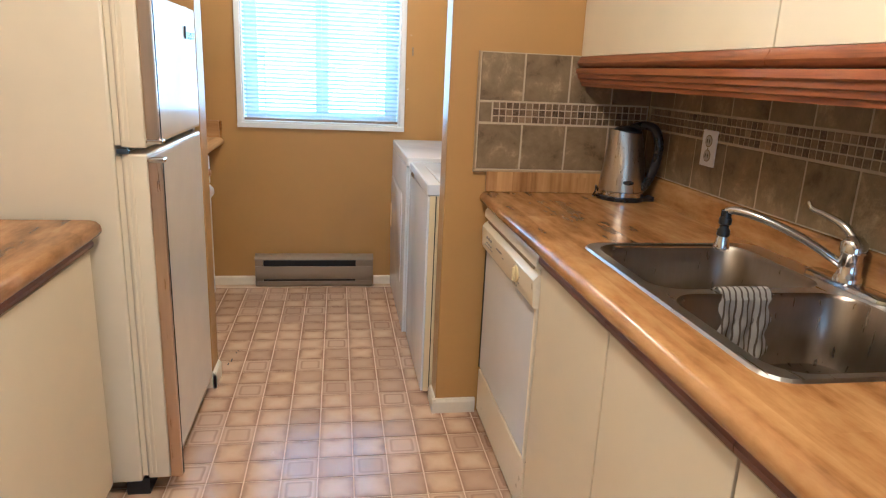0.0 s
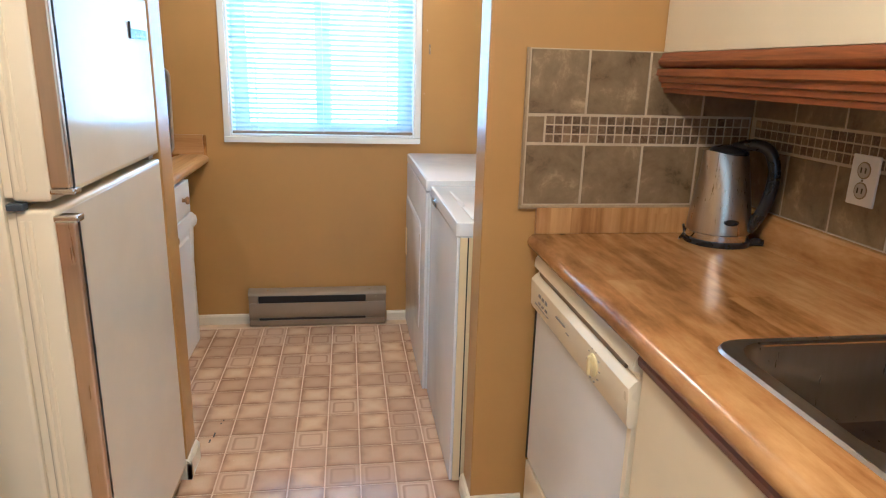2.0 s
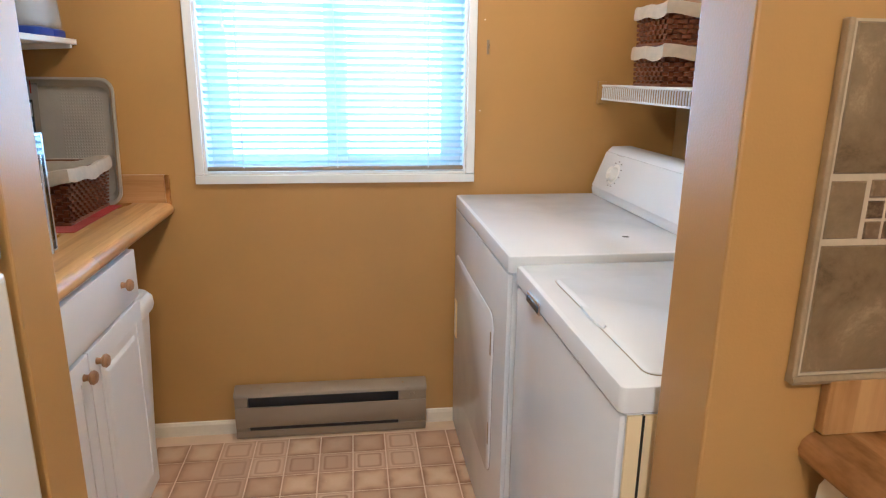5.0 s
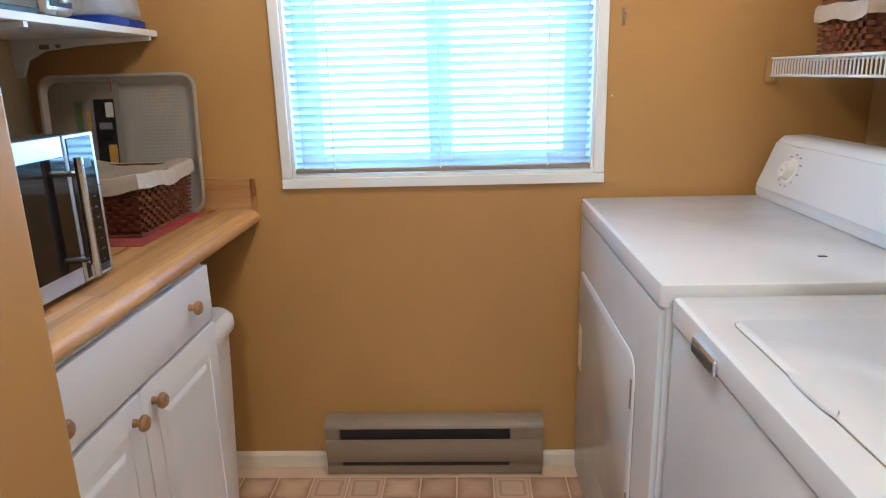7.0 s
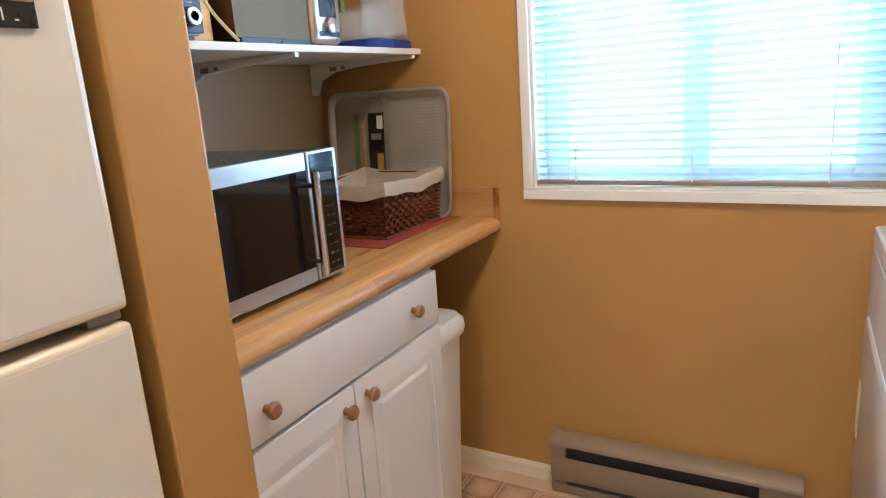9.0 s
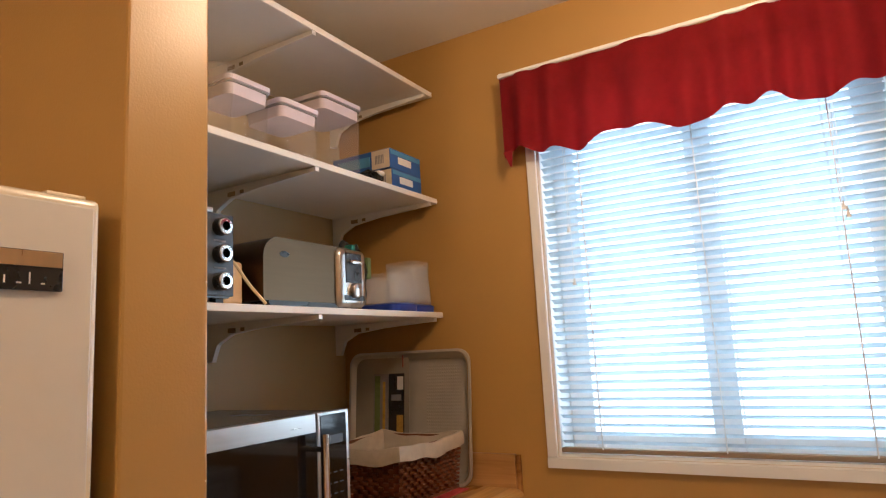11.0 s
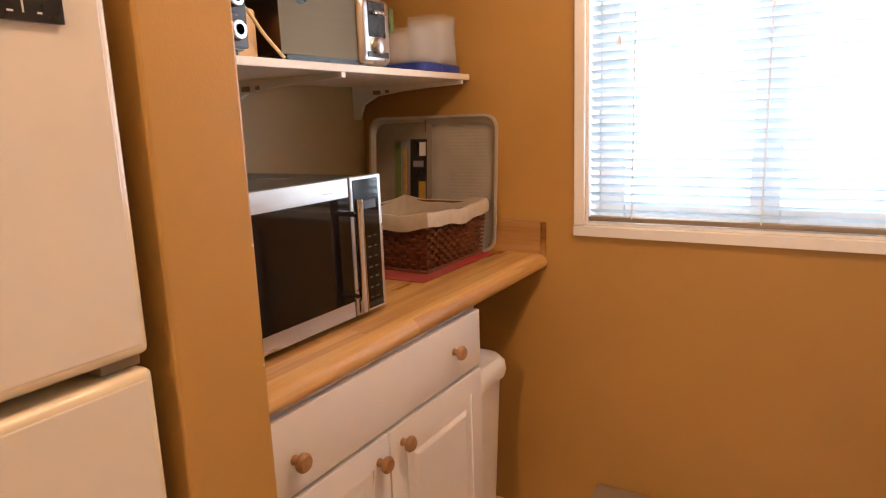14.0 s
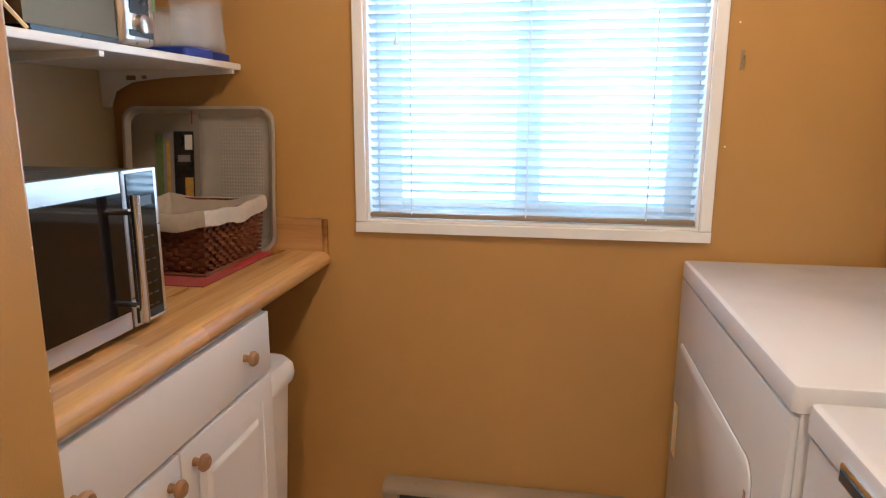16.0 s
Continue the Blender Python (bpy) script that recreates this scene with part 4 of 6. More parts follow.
dd = part("door", loft([[(x, y, z) for y, z in door_outline(ya + g, yb - g, za + g, zb - g, cor)] for x, g in ((MX - 0.0005, 0.0), (MX - 0.004, 0.0006), (MX - 0.006, 0.003))]), M["white_app"], dr, "white rounded dryer door", True)
part("door_seam", loft([[(x, y, z) for y, z in door_outline(ya - 0.0022, yb + 0.0022, za - 0.0022, zb + 0.0022, cor)] for x in (MX + 0.0005, MX - 0.0012)]), M["print_grey"], dr)
part("door_pull", box(MX - 0.0095, MX - 0.0065, 3.985, 4.03, 0.42, 0.565, 0.001), M["yellowed"], dd, "yellowed recessed pull")
part("door_pull_well", box(MX - 0.0105, MX - 0.0097, 3.996, 4.02, 0.435, 0.55), M["cream_app"], dd)
for zc in (0.65, 0.37):
    part("hinge", box(MX - 0.0085, MX - 0.0065, 3.39, 3.400, zc - 0.034, zc + 0.034, 0.0015), M["heater"], dd, "grey hinge leaf")
part("lint_grip", box(0.764, 0.780, 3.408, 3.418, DT + 0.0002, DT + 0.002, 0.0006), M["black"], dr, "small dark grip")
c, fce = console(dr, 3.30, 4.09, DT, 0, M["white_app"], "white printed dial face")


def knob(t, y, up, r, base):
    p = on_slope(y, up, 0.004, base)
    part("knob_skirt", disc(p, SLOPE, [(r * 1.45, 0.0), (r * 1.40, 0.003), (0.0, 0.003)], 24), M["plastic_white"], t)
    part("knob", disc(p + SLOPE * 0.0032, SLOPE, [(r, 0.0), (r * 0.92, 0.016), (r * 0.85, 0.019), (0.0, 0.019)], 24), M["plastic_white"], t, "off-white ribbed knob", True)
    part("knob_grip", disc(p + SLOPE * 0.0225, SLOPE, [(r * 0.3, 0.0), (r * 0.25, 0.007), (0.0, 0.008)], 6), M["plastic_white"], t)


def marks(t, y, up, r, base, count):
    for k in range(count):
        a = 2 * math.pi * k / count + 0.4
        p = on_slope(y + r * math.cos(a), up + r * math.sin(a) / 0.153, 0.0045, base)
        m = M["black"] if k % 3 == 0 else M["print_grey"]
        w = 0.012 if k % 3 else 0.007
        part("dial_mark", prism([(p.x, p.z - 0.0015), (p.x - 0.0015, p.z - 0.001), (p.x - 0.001, p.z + 0.003), (p.x + 0.001, p.z + 0.003)], "y", p.y - w / 2, p.y + w / 2), m, t)


knob(fce, 3.938, 0.50, 0.026, DT)
marks(fce, 3.938, 0.50, 0.046, DT, 11)
knob(fce, 3.388, 0.40, 0.017, DT)
marks(fce, 3.388, 0.40, 0.034, DT, 6)
p = on_slope(3.348, 0.80, 0.0045, DT)
part("emblem", disc(p, SLOPE, [(0.014, 0), (0.014, 0.001), (0.010, 0.0012), (0.0, 0.0012)], 18), M["print_grey"], fce, "round grey printed emblem")
for k, (yy, up) in enumerate(((3.955, 0.93), (3.348, 0.62))):
    p = on_slope(yy, up, 0.0045, DT)
    part("print_bar", prism([(p.x, p.z - 0.001), (p.x - 0.0012, p.z - 0.001), (p.x - 0.0005, p.z + 0.002), (p.x + 0.001, p.z + 0.002)], "y", yy - 0.03, yy + 0.03), M["print_grey"], fce)

# washer
WT, WX0 = 0.926, 0.418
ws = thing("washing_machine", (0.75, 2.9, 0), "white top-loading washing machine with dark control panel", "washing machine")
machine_shell(ws, 2.578, 3.236, WT, WX0)
part("front_panel", box(WX0 + 0.003, WX0 + 0.013, 2.584, 3.228, 0.018, WT - 0.05, 0.004), M["white_app"], ws, "", True)
part("side_seam", box(WX0 + 0.036, WX0 + 0.040, 2.5755, 2.5818, 0.02, WT - 0.048), M["dark"], ws, "dark seam along the cabinet side")
# same white cabinet, coloured yellower where the kitchen lamp reaches it
part("side_panel", box(WX0 + 0.013, 1.09, 2.5768, 2.5818, 0.02, WT - 0.048, 0.001), M["cream_side"], ws, "side panel with warm kitchen light in its cream colour")
hb = part("front_badge", box(WX0 - 0.007, WX0 + 0.0002, 3.005, 3.105, WT - 0.048, WT - 0.022, 0.003), M["chrome"], ws, "chrome badge on the front edge")
part("badge_inlay", box(WX0 - 0.0085, WX0 - 0.0072, 3.012, 3.098, WT - 0.043, WT - 0.029), M["slate_panel"], hb)
ly0, ly1, lx0, lx1 = 2.612, 3.108, 0.474, 0.862
rings = [rounded((lx0 + lx1) / 2, (ly0 + ly1) / 2, (lx1 - lx0) / 2 - a, (ly1 - ly0) / 2 - a, 0.022, WT + z) for a, z in ((0.0, 0.0005), (0.0, 0.002), (0.002, 0.0035))]
lid = part("lid", loft(rings), M["white_app"], ws, "white lid, closed", True)
part("lid_grip", loft([[(lx0 + dx * s, y, WT + z) for dx, y in ((-0.003, 2.795), (-0.007, 2.82), (-0.008, 2.86), (-0.007, 2.89), (-0.003, 2.915), (0.01, 2.90), (0.014, 2.855), (0.01, 2.81))] for s, z in ((1.0, 0.0040), (0.8, 0.0075))]), M["white_app"], lid, "raised finger grip", True)
part("lid_gap", loft([rounded((lx0 + lx1) / 2, (ly0 + ly1) / 2, (lx1 - lx0) / 2 + 0.0018, (ly1 - ly0) / 2 + 0.0018, 0.023, WT + z) for z in (0.0002, 0.0009)]), M["heater"], lid)
c, fce = console(ws, 2.60, 3.205, WT, 0, M["slate_panel"], "dark slate-grey control panel")
part("end_cap", prism([(0.930, WT + 0.002), (0.910, WT + 0.022), (0.966, WT + 0.172), (0.985, WT + 0.185), (1.06, WT + 0.187), (1.102, WT + 0.15), (1.102, WT + 0.002)], "y", 3.206, 3.222), M["black"], c, "black console end cap", True)
knob(fce, 2.75, 0.5, 0.026, WT)

# baseboard heater
ht = thing("baseboard_heater", (-0.075, W - 0.03, 0), "taupe metal electric baseboard heater under the window", "heater")
hx0, hx1 = -0.444, 0.290
part("back_plate", box(hx0, hx1, W - 0.012, W - 0.001, 0.01, 0.203), M["heater"], ht)
part("hood", prism([(W - 0.0125, 0.207), (W - 0.0125, 0.200), (W - 0.056, 0.187), (W - 0.060, 0.177), (W - 0.066, 0.177), (W - 0.064, 0.186), (W - 0.060, 0.191), (W - 0.02, 0.207)], "x", hx0 - 0.002, hx1 + 0.002), M["heater"], ht, "", True)
part("front_plate", prism([(W - 0.066, 0.052), (W - 0.070, 0.056), (W - 0.076, 0.095), (W - 0.068, 0.136), (W - 0.062, 0.136), (W - 0.070, 0.095), (W - 0.064, 0.052)], "x", hx0 + 0.002, hx1 - 0.002), M["heater"], ht, "", True)
part("bottom_lip", prism([(W - 0.013, 0.006), (W - 0.064, 0.006), (W - 0.068, 0.018), (W - 0.070, 0.039), (W - 0.065, 0.040), (W - 0.062, 0.013), (W - 0.013, 0.012)], "x", hx0 + 0.002, hx1 - 0.002), M["heater"], ht)
# no fins here: a black box fills the casing as the slot's darkness
part("slot_shade_block", box(hx0 + 0.05, hx1 - 0.11, W - 0.050, W - 0.0125, 0.012, 0.184), M["dark"], ht, "plain black block for the shade behind the slot")
part("end_cap", box(hx0, hx0 + 0.049, W - 0.0625, W - 0.0126, 0.012, 0.184, 0.002), M["heater"], ht)
ec = part("end_cap", box(hx1 - 0.109, hx1, W - 0.0625, W - 0.0126, 0.012, 0.184, 0.002), M["heater"], ht)
part("thermostat_dial", disc((hx1 - 0.055, W - 0.0626, 0.157), (0, -1, 0), [(0.011, 0), (0.011, 0.004), (0, 0.005)], 14), M["heater"], ec, "small round dial", True)
# black strip for the shade in the lower slot
part("slot", box(hx0 + 0.055, hx1 - 0.115, W - 0.0685, W - 0.0505, 0.041, 0.051), M["dark"], ht)
for bolt_x in (hx0 + 0.10, hx1 - 0.09):
    part("screw", disc((bolt_x, W - 0.040, 0.1995), (0, -0.3, 1), [(0.004, 0), (0.004, 0.001), (0.0, 0.0015)], 8), M["chrome"], ht)

# laundry counter
L2, LX = 0.928, -0.606
lt2 = thing("worktop", (-0.93, 3.48, L2 - 0.042), "pale butcher-block laminate worktop in the laundry", "worktop")
part("slab", prism(worktop_profile(LX, LEFT + 0.002, L2, 0.042, -1), "y", 2.841, W - 0.018), M["counter_pale"], lt2, "", True)
part("end_splash", box(LEFT + 0.004, LX - 0.025, W - 0.0175, W - 0.001, L2 - 0.035, L2 + 0.098, 0.002), M["end_wood"], lt2, "wood-grain end splashback")
part("splash_cap", box(LX - 0.0245, LX - 0.010, W - 0.016, W - 0.001, L2 - 0.045, L2 + 0.096, 0.003), M["counter"], lt2, "brown end strip")

cx = -0.632
cb = thing("base_cabinet", (-0.95, 3.27, 0), "white raised-panel base cabinet with beech knobs", "cabinet")
ca, cz = 2.843, 3.690
part("body", box(-1.27, cx - 0.002, ca, cz, 0.10, L2 - 0.043), M["white_cab"], cb)
part("plinth", box(-1.25, cx - 0.06, ca, cz - 0.002, 0.0, 0.099), M["white_cab"], cb)


def raised(name, y0, y1, z0, z1, knobs, arch=False):
    d = part(name, box(cx - 0.0015, cx + 0.016, y0, y1, z0, z1, 0.003), M["white_cab"], cb, "", True)
    if name == "door":
        i = 0.058
        rings = []
        for g, x in ((0, cx + 0.0162), (0.004, cx + 0.0115), (0.016, cx + 0.0115), (0.034, cx + 0.0215), (0.038, cx + 0.0222)):
            rings.append([(x, y, z) for y, z in ((y0 + i + g, z0 + i + g), (y1 - i - g, z0 + i + g), (y1 - i - g, z1 - i - g), (y0 + i + g, z1 - i - g))])
        part("raised_panel", loft(rings), M["white_cab"], d)
        for a in ((y0 + i - 0.004, y0 + i), (y1 - i, y1 - i + 0.004)):
            part("panel_bead", box(cx + 0.0155, cx + 0.0185, a[0], a[1], z0 + i - 0.004, z1 - i + 0.004), M["white_cab"], d)
    for y, z in knobs:
        part("knob", disc((cx + 0.0163, y, z), (1, 0, 0), [(0.009, 0), (0.0075, 0.008), (0.009, 0.012), (0.0165, 0.017), (0.0175, 0.023), (0.013, 0.029), (0.0, 0.031)], 18), M["knob_wood"], d, "turned beech knob", True)


raised("drawer_front", ca + 0.003, cz - 0.003, 0.728, 0.872, ((3.020, 0.790), (3.555, 0.802)))
raised("door", ca + 0.003, 3.283, 0.105, 0.718, ((3.247, 0.672),))
raised("door", 3.288, cz - 0.003, 0.105, 0.718, ((3.330, 0.678),))

# bin between cabinet and wall
bn = thing("waste_bin", (-0.78, 3.86, 0), "tall white plastic bin with lid beside the cabinet", "bin")
part("body", loft([rounded(-0.830, 3.798, hx, hy, r, z, 7) for hx, hy, r, z in ((0.150, 0.078, 0.04, 0.0), (0.155, 0.081, 0.042, 0.02), (0.186, 0.092, 0.05, 0.640))]), M["plastic_white"], bn, "", True)
part("lid", loft([rounded(-0.830, 3.798, hx, hy, r, z, 7) for hx, hy, r, z in ((0.198, 0.100, 0.055, 0.628), (0.203, 0.103, 0.058, 0.645), (0.200, 0.101, 0.056, 0.668), (0.185, 0.09, 0.05, 0.684), (0.12, 0.06, 0.04, 0.690))]), M["plastic_white"], bn, "domed white lid", True)

# microwave
mw = thing("microwave_oven", (-0.93, 3.235, L2), "stainless steel microwave with black glass door", "microwave")
ma, mb, mz0, mz1, mx = 2.92, 3.425, L2 + 0.015, 1.232, -0.708
part("case", box(-1.12, mx - 0.022, ma + 0.004, mb - 0.004, mz0, mz1 - 0.003, 0.006), M["slate_panel"], mw, "dark metal case")
for y in (ma + 0.04, mb - 0.07):
    for x in (-1.08, mx - 0.07):
        part("foot", box(x, x + 0.03, y, y + 0.03, L2 + 0.0002, mz0), M["black"], mw)
part("door", box(mx - 0.021, mx, ma, 3.318, mz0, mz1, 0.003), M["steel_h"], mw, "brushed steel door frame")
part("window", box(mx - 0.003, mx + 0.0018, ma + 0.03, 3.316, mz0 + 0.034, mz1 - 0.038, 0.001), M["black_glass"], mw, "black glass window")
part("door_gap", box(mx - 0.020, mx - 0.002, 3.3185, 3.3215, mz0 + 0.002, mz1 - 0.002), M["dark"], mw)
cpn = part("control_panel", box(mx - 0.021, mx + 0.0005, 3.322, mb, mz0, mz1, 0.003), M["steel_h"], mw, "steel control panel frame")
part("panel_glass", box(mx - 0.003, mx + 0.0022, 3.330, mb - 0.012, mz0 + 0.006, mz1 - 0.006, 0.001), M["black_glass"], cpn, "black touch panel")
for r in range(7):
    for k in range(3):
        part("key", box(mx + 0.0023, mx + 0.0029, 3.348 + 0.02 * k, 3.359 + 0.02 * k, mz0 + 0.028 + 0.022 * r, mz0 + 0.031 + 0.022 * r), M["slate_panel"], cpn)
part("display", box(mx + 0.0023, mx + 0.0030, 3.342, 3.40, mz1 - 0.068, mz1 - 0.05), M["slate_panel"], cpn)
hh = part("handle", tube([(mx + 0.034, 3.306, mz0 + 0.02), (mx + 0.034, 3.306, mz1 - 0.04)], 0.0085, 12), M["chrome"], mw, "vertical steel bar handle", True)
for z in (mz0 + 0.05, mz1 - 0.07):
    part("handle_post", tube([(mx + 0.002, 3.306, z), (mx + 0.033, 3.306, z)], 0.006, 8), M["chrome"], hh)


# wicker baskets
def basket(cx, cy, hx, hy, z0, h, rows, label, group, over=0.03, flare=0.012):
    b = thing("wicker_basket", (cx, cy, z0), label, "basket", group)
    per = []
    for (ax, ay), (bx, by) in (((-1, -1), (1, -1)), ((1, -1), (1, 1)), ((1, 1), (-1, 1)), ((-1, 1), (-1, -1))):
        m = max(6, int(round(2 * (hx if ay == by else hy) / 0.0165)))
        for i in range(m):
            per.append((ax + (bx - ax) * i / m, ay + (by - ay) * i / m))
    N = len(per)

    def at(i, v, out):
        px, py = per[i % N]
        k = 1 + (flare / hx) * v
        k2 = 1 + (flare / hy) * v
        return Vector((cx + px * (hx * k + out), cy + py * (hy * k2 + out), z0 + h * v))

    bm = bmesh.new()
    loft([[at(i, v, -0.006) for i in range(N)] for v in (0.0, 1.0)], True, False, bm)
    for r in range(rows):
        for i in range(N):
            if (i + r) % 2:
                continue
            v0, v1 = r / rows + 0.006, (r + 1) / rows - 0.006
            outer = [at(i, v0 + 0.15 / rows, 0.0035), at(i + 1, v0 + 0.15 / rows, 0.0035), at(i + 1, v1 - 0.15 / rows, 0.0035), at(i, v1 - 0.15 / rows, 0.0035)]
            ends = [at(i - 0, v0, -0.005), at(i + 1, v0, -0.005), at(i + 1, v1, -0.005), at(i, v1, -0.005)]
            a = [bm.verts.new(p) for p in outer]
            e = [bm.verts.new(p) for p in ends]
            bm.faces.new(a)
            for k in range(4):
                bm.faces.new((e[k], e[(k + 1) % 4], a[(k + 1) % 4], a[k]))
    part("woven_body", bm, M["wicker"], b, "dark brown woven wicker")
    bm = tube([at(i, 0.012, 0.001) for i in range(0, N)] + [at(0, 0.012, 0.001)], 0.006, 6)
    part("base_rim", bm, M["wicker"], b)
    if over:
        rings = []
        for v, out, dz in ((0.35, -0.012, 0.0), (0.95, -0.009, 0.0), (1.0, -0.004, 0.008), (1.0, 0.005, 0.008), (1.0, 0.0085, 0.0), (1.0, 0.010, -over * 0.6), (1.0, 0.009, -over)):
            ring = []
            for i in range(N):
                p = at(i, v, out)
                w = math.sin(i * 0.9) * 0.5 + math.sin(i * 0.37 + 1) * 0.9
                px, py = per[i]
                p.z -= 0.005 * (1 - min(abs(px), abs(py)) ** 2) * (v > 0.9)
                p.z += dz + (0.006 * w if dz < -0.001 else 0.0035 * w * (v > 0.9))
                ring.append(p)
            rings.append(ring)
        part("fabric_liner", loft(rings, False, False), M["liner"], b, "cream cotton liner folded over the rim", True)
    return b


pm = thing("placemat", (-0.89, 3.86, L2), "two-tone dark red woven placemat under the basket", "placemat")
part("mat", box(-1.02, -0.762, 3.66, 4.06, L2 + 0.0006, L2 + 0.0028, 0.0008), M["red_mat"], pm)
part("woven_band", box(-1.018, -0.763, 3.868, 4.058, L2 + 0.0029, L2 + 0.0034, 0.0002), M["red_band"], pm, "brighter red woven band")
basket(-0.943, 3.905, 0.136, 0.155, L2 + 0.0035, 0.156, 13, "brown wicker basket with cream cloth liner, empty", "", 0.032)

# foil tray leaning on the wall
tr = thing("foil_tray", (-1.0, 4.09, L2), "large aluminium foil tray in packaging, leaning on the wall", "tray")
tilt = Matrix.Translation((-1.003, W - 0.054, L2 + 0.001)) @ Matrix.Rotation(radians(-4.5), 4, "X")


def tray_pts(x0, x1, z0, z1, r, y):
    return [tilt @ Vector((p[0], y, p[1])) for p in rounded((x0 + x1) / 2, (z0 + z1) / 2, (x1 - x0) / 2, (z1 - z0) / 2, r, 0, 5)]


hw, hh2 = 0.243, 0.425
part("rim", loft([tray_pts(-hw, hw, 0.0, hh2, 0.045, 0.0), tray_pts(-hw, hw, 0.0, hh2, 0.045, -0.005), tray_pts(-hw + 0.008, hw - 0.008, 0.008, hh2 - 0.008, 0.04, -0.005), tray_pts(-hw + 0.012, hw - 0.012, 0.012, hh2 - 0.012, 0.04, 0.0)], False, False), M["foil"], tr, "", True)
part("pan", loft([tray_pts(-hw + 0.012, hw - 0.012, 0.012, hh2 - 0.012, 0.04, -0.004), tray_pts(-hw + 0.028, hw - 0.028, 0.028, hh2 - 0.028, 0.035, 0.022), tray_pts(-hw + 0.06, hw - 0.06, 0.06, hh2 - 0.06, 0.02, 0.024)], False, True), M["foil"], tr, "", True)
bm = bmesh.new()
for i in range(16):
    for j in range(22):
        x, z = 0.062 + i * 0.0085, 0.150 + j * 0.0105
        q = [tilt @ Vector(p) for p in ((x, 0.0236, z), (x + 0.006, 0.0236, z), (x + 0.006, 0.0236, z + 0.0075), (x, 0.0236, z + 0.0075), (x + 0.003, 0.0226, z + 0.0037))]
        v = [bm.verts.new(p) for p in q]
        for k in range(4):
            bm.faces.new((v[k], v[(k + 1) % 4], v[4]))
tagged(part("embossed_grid", bm, M["foil"], tr, "embossed grid pattern"), kind="stuff")


def tray_card(name, x0, x1, z0, z1, y, mat, label="", par=None):
    bm = bmesh.new()
    lo = [bm.verts.new(tilt @ Vector(p)) for p in ((x0, y, z0), (x1, y, z0), (x1, y, z1), (x0, y, z1))]
    hi = [bm.verts.new(tilt @ Vector(p)) for p in ((x0, y - 0.001, z0), (x1, y - 0.001, z0), (x1, y - 0.001, z1), (x0, y - 0.001, z1))]
    bm.faces.new(hi)
    for k in range(4):
        bm.faces.new((lo[k], lo[(k + 1) % 4], hi[(k + 1) % 4], hi[k]))
    return part(name, bm, mat, par or tr, label)


film = tray_card("label_sleeve", -hw + 0.014, 0.0, 0.03, hh2 - 0.013, 0.010, M["sleeve"], "grey-beige printed sleeve half")
card = tray_card("label_card", -0.082, -0.018, 0.150, 0.352, 0.008, M["black"], "black label with pale print", film)
strip = tray_card("label_card", -0.146, -0.084, 0.150, 0.352, 0.008, M["print_grey"], "grey photo print", film)
tray_card("label_band", -0.140, -0.118, 0.155, 0.345, 0.0068, M["green"], "green printed band", strip)
tray_card("label_band", -0.106, -0.096, 0.165, 0.325, 0.0066, M["yellow"], "yellow printed figures", strip)
tray_card("label_spot", -0.048, -0.022, 0.155, 0.215, 0.0068, M["yellow"], "yellow printed spot", card)
tray_card("label_bar", -0.070, -0.030, 0.262, 0.282, 0.0068, M["print_grey"], "", card)
tray_card("label_bar", -0.046, -0.022, 0.298, 0.342, 0.0068, M["print_white"], "white barcode patch", card)
tray_card("red_tab", -0.016, -0.012, 0.372, hh2 - 0.012, -0.0065, M["red_mat"], "thin red strip")


# shelves with brackets
def shelf(z, y0, label):
    s = thing("wall_shelf", (-1.07, (y0 + W) / 2, z - 0.018), label, "shelf", "white wall shelves")
    part("board", box(LEFT + 0.002, -0.866, y0, W - 0.002, z - 0.018, z, 0.003), M["shelf"], s)
    for yb in (3.515, W - 0.055):
        br = part("bracket", prism([(LEFT + 0.003, z - 0.0185), (-0.868, z - 0.0185), (-0.868, z - 0.030), (-1.08, z - 0.040), (-1.19, z - 0.052), (-1.245, z - 0.078), (-1.265, z - 0.125), (LEFT + 0.003, z - 0.125)], "y", yb, yb + 0.014), M["plastic_white"], s, "white plastic bracket")
        part("bracket_hole", box(-1.20, -1.17, yb - 0.0012, yb - 0.0002, z - 0.047, z - 0.034), M["heater"], br)
        part("bracket_hole", box(-1.15, -1.135, yb - 0.0012, yb - 0.0002, z - 0.044, z - 0.034), M["heater"], br)
    return s


S1, S2, S3 = 1.474, 1.862, 2.245
shelf(S1, 2.842, "lower white shelf holding a toaster and tubs")
shelf(S2, 2.842, "middle white shelf holding canisters and cartons")
shelf(S3, 2.842, "upper white shelf near the ceiling")

# toaster
tx0, tx1, ty0, ty1 = -1.06, -0.885, 3.345, 3.728
to = thing("toaster", (-0.97, 3.52, S1), "brushed steel two-slice toaster with black slot end", "toaster")


def arch(x0, x1, z0, z1, r, n=6):
    pts = [(x1, z0), (x1, z1 - r)]
    pts += [(x1 - r + r * math.cos(radians(90 * i / n)), z1 - r + r * math.sin(radians(90 * i / n))) for i in range(1, n + 1)]
    pts += [(x0 + r - r * math.sin(radians(90 * i / n)), z1 - r + r * math.cos(radians(90 * i / n))) for i in range(n + 1)]
    return pts + [(x0, z0)]


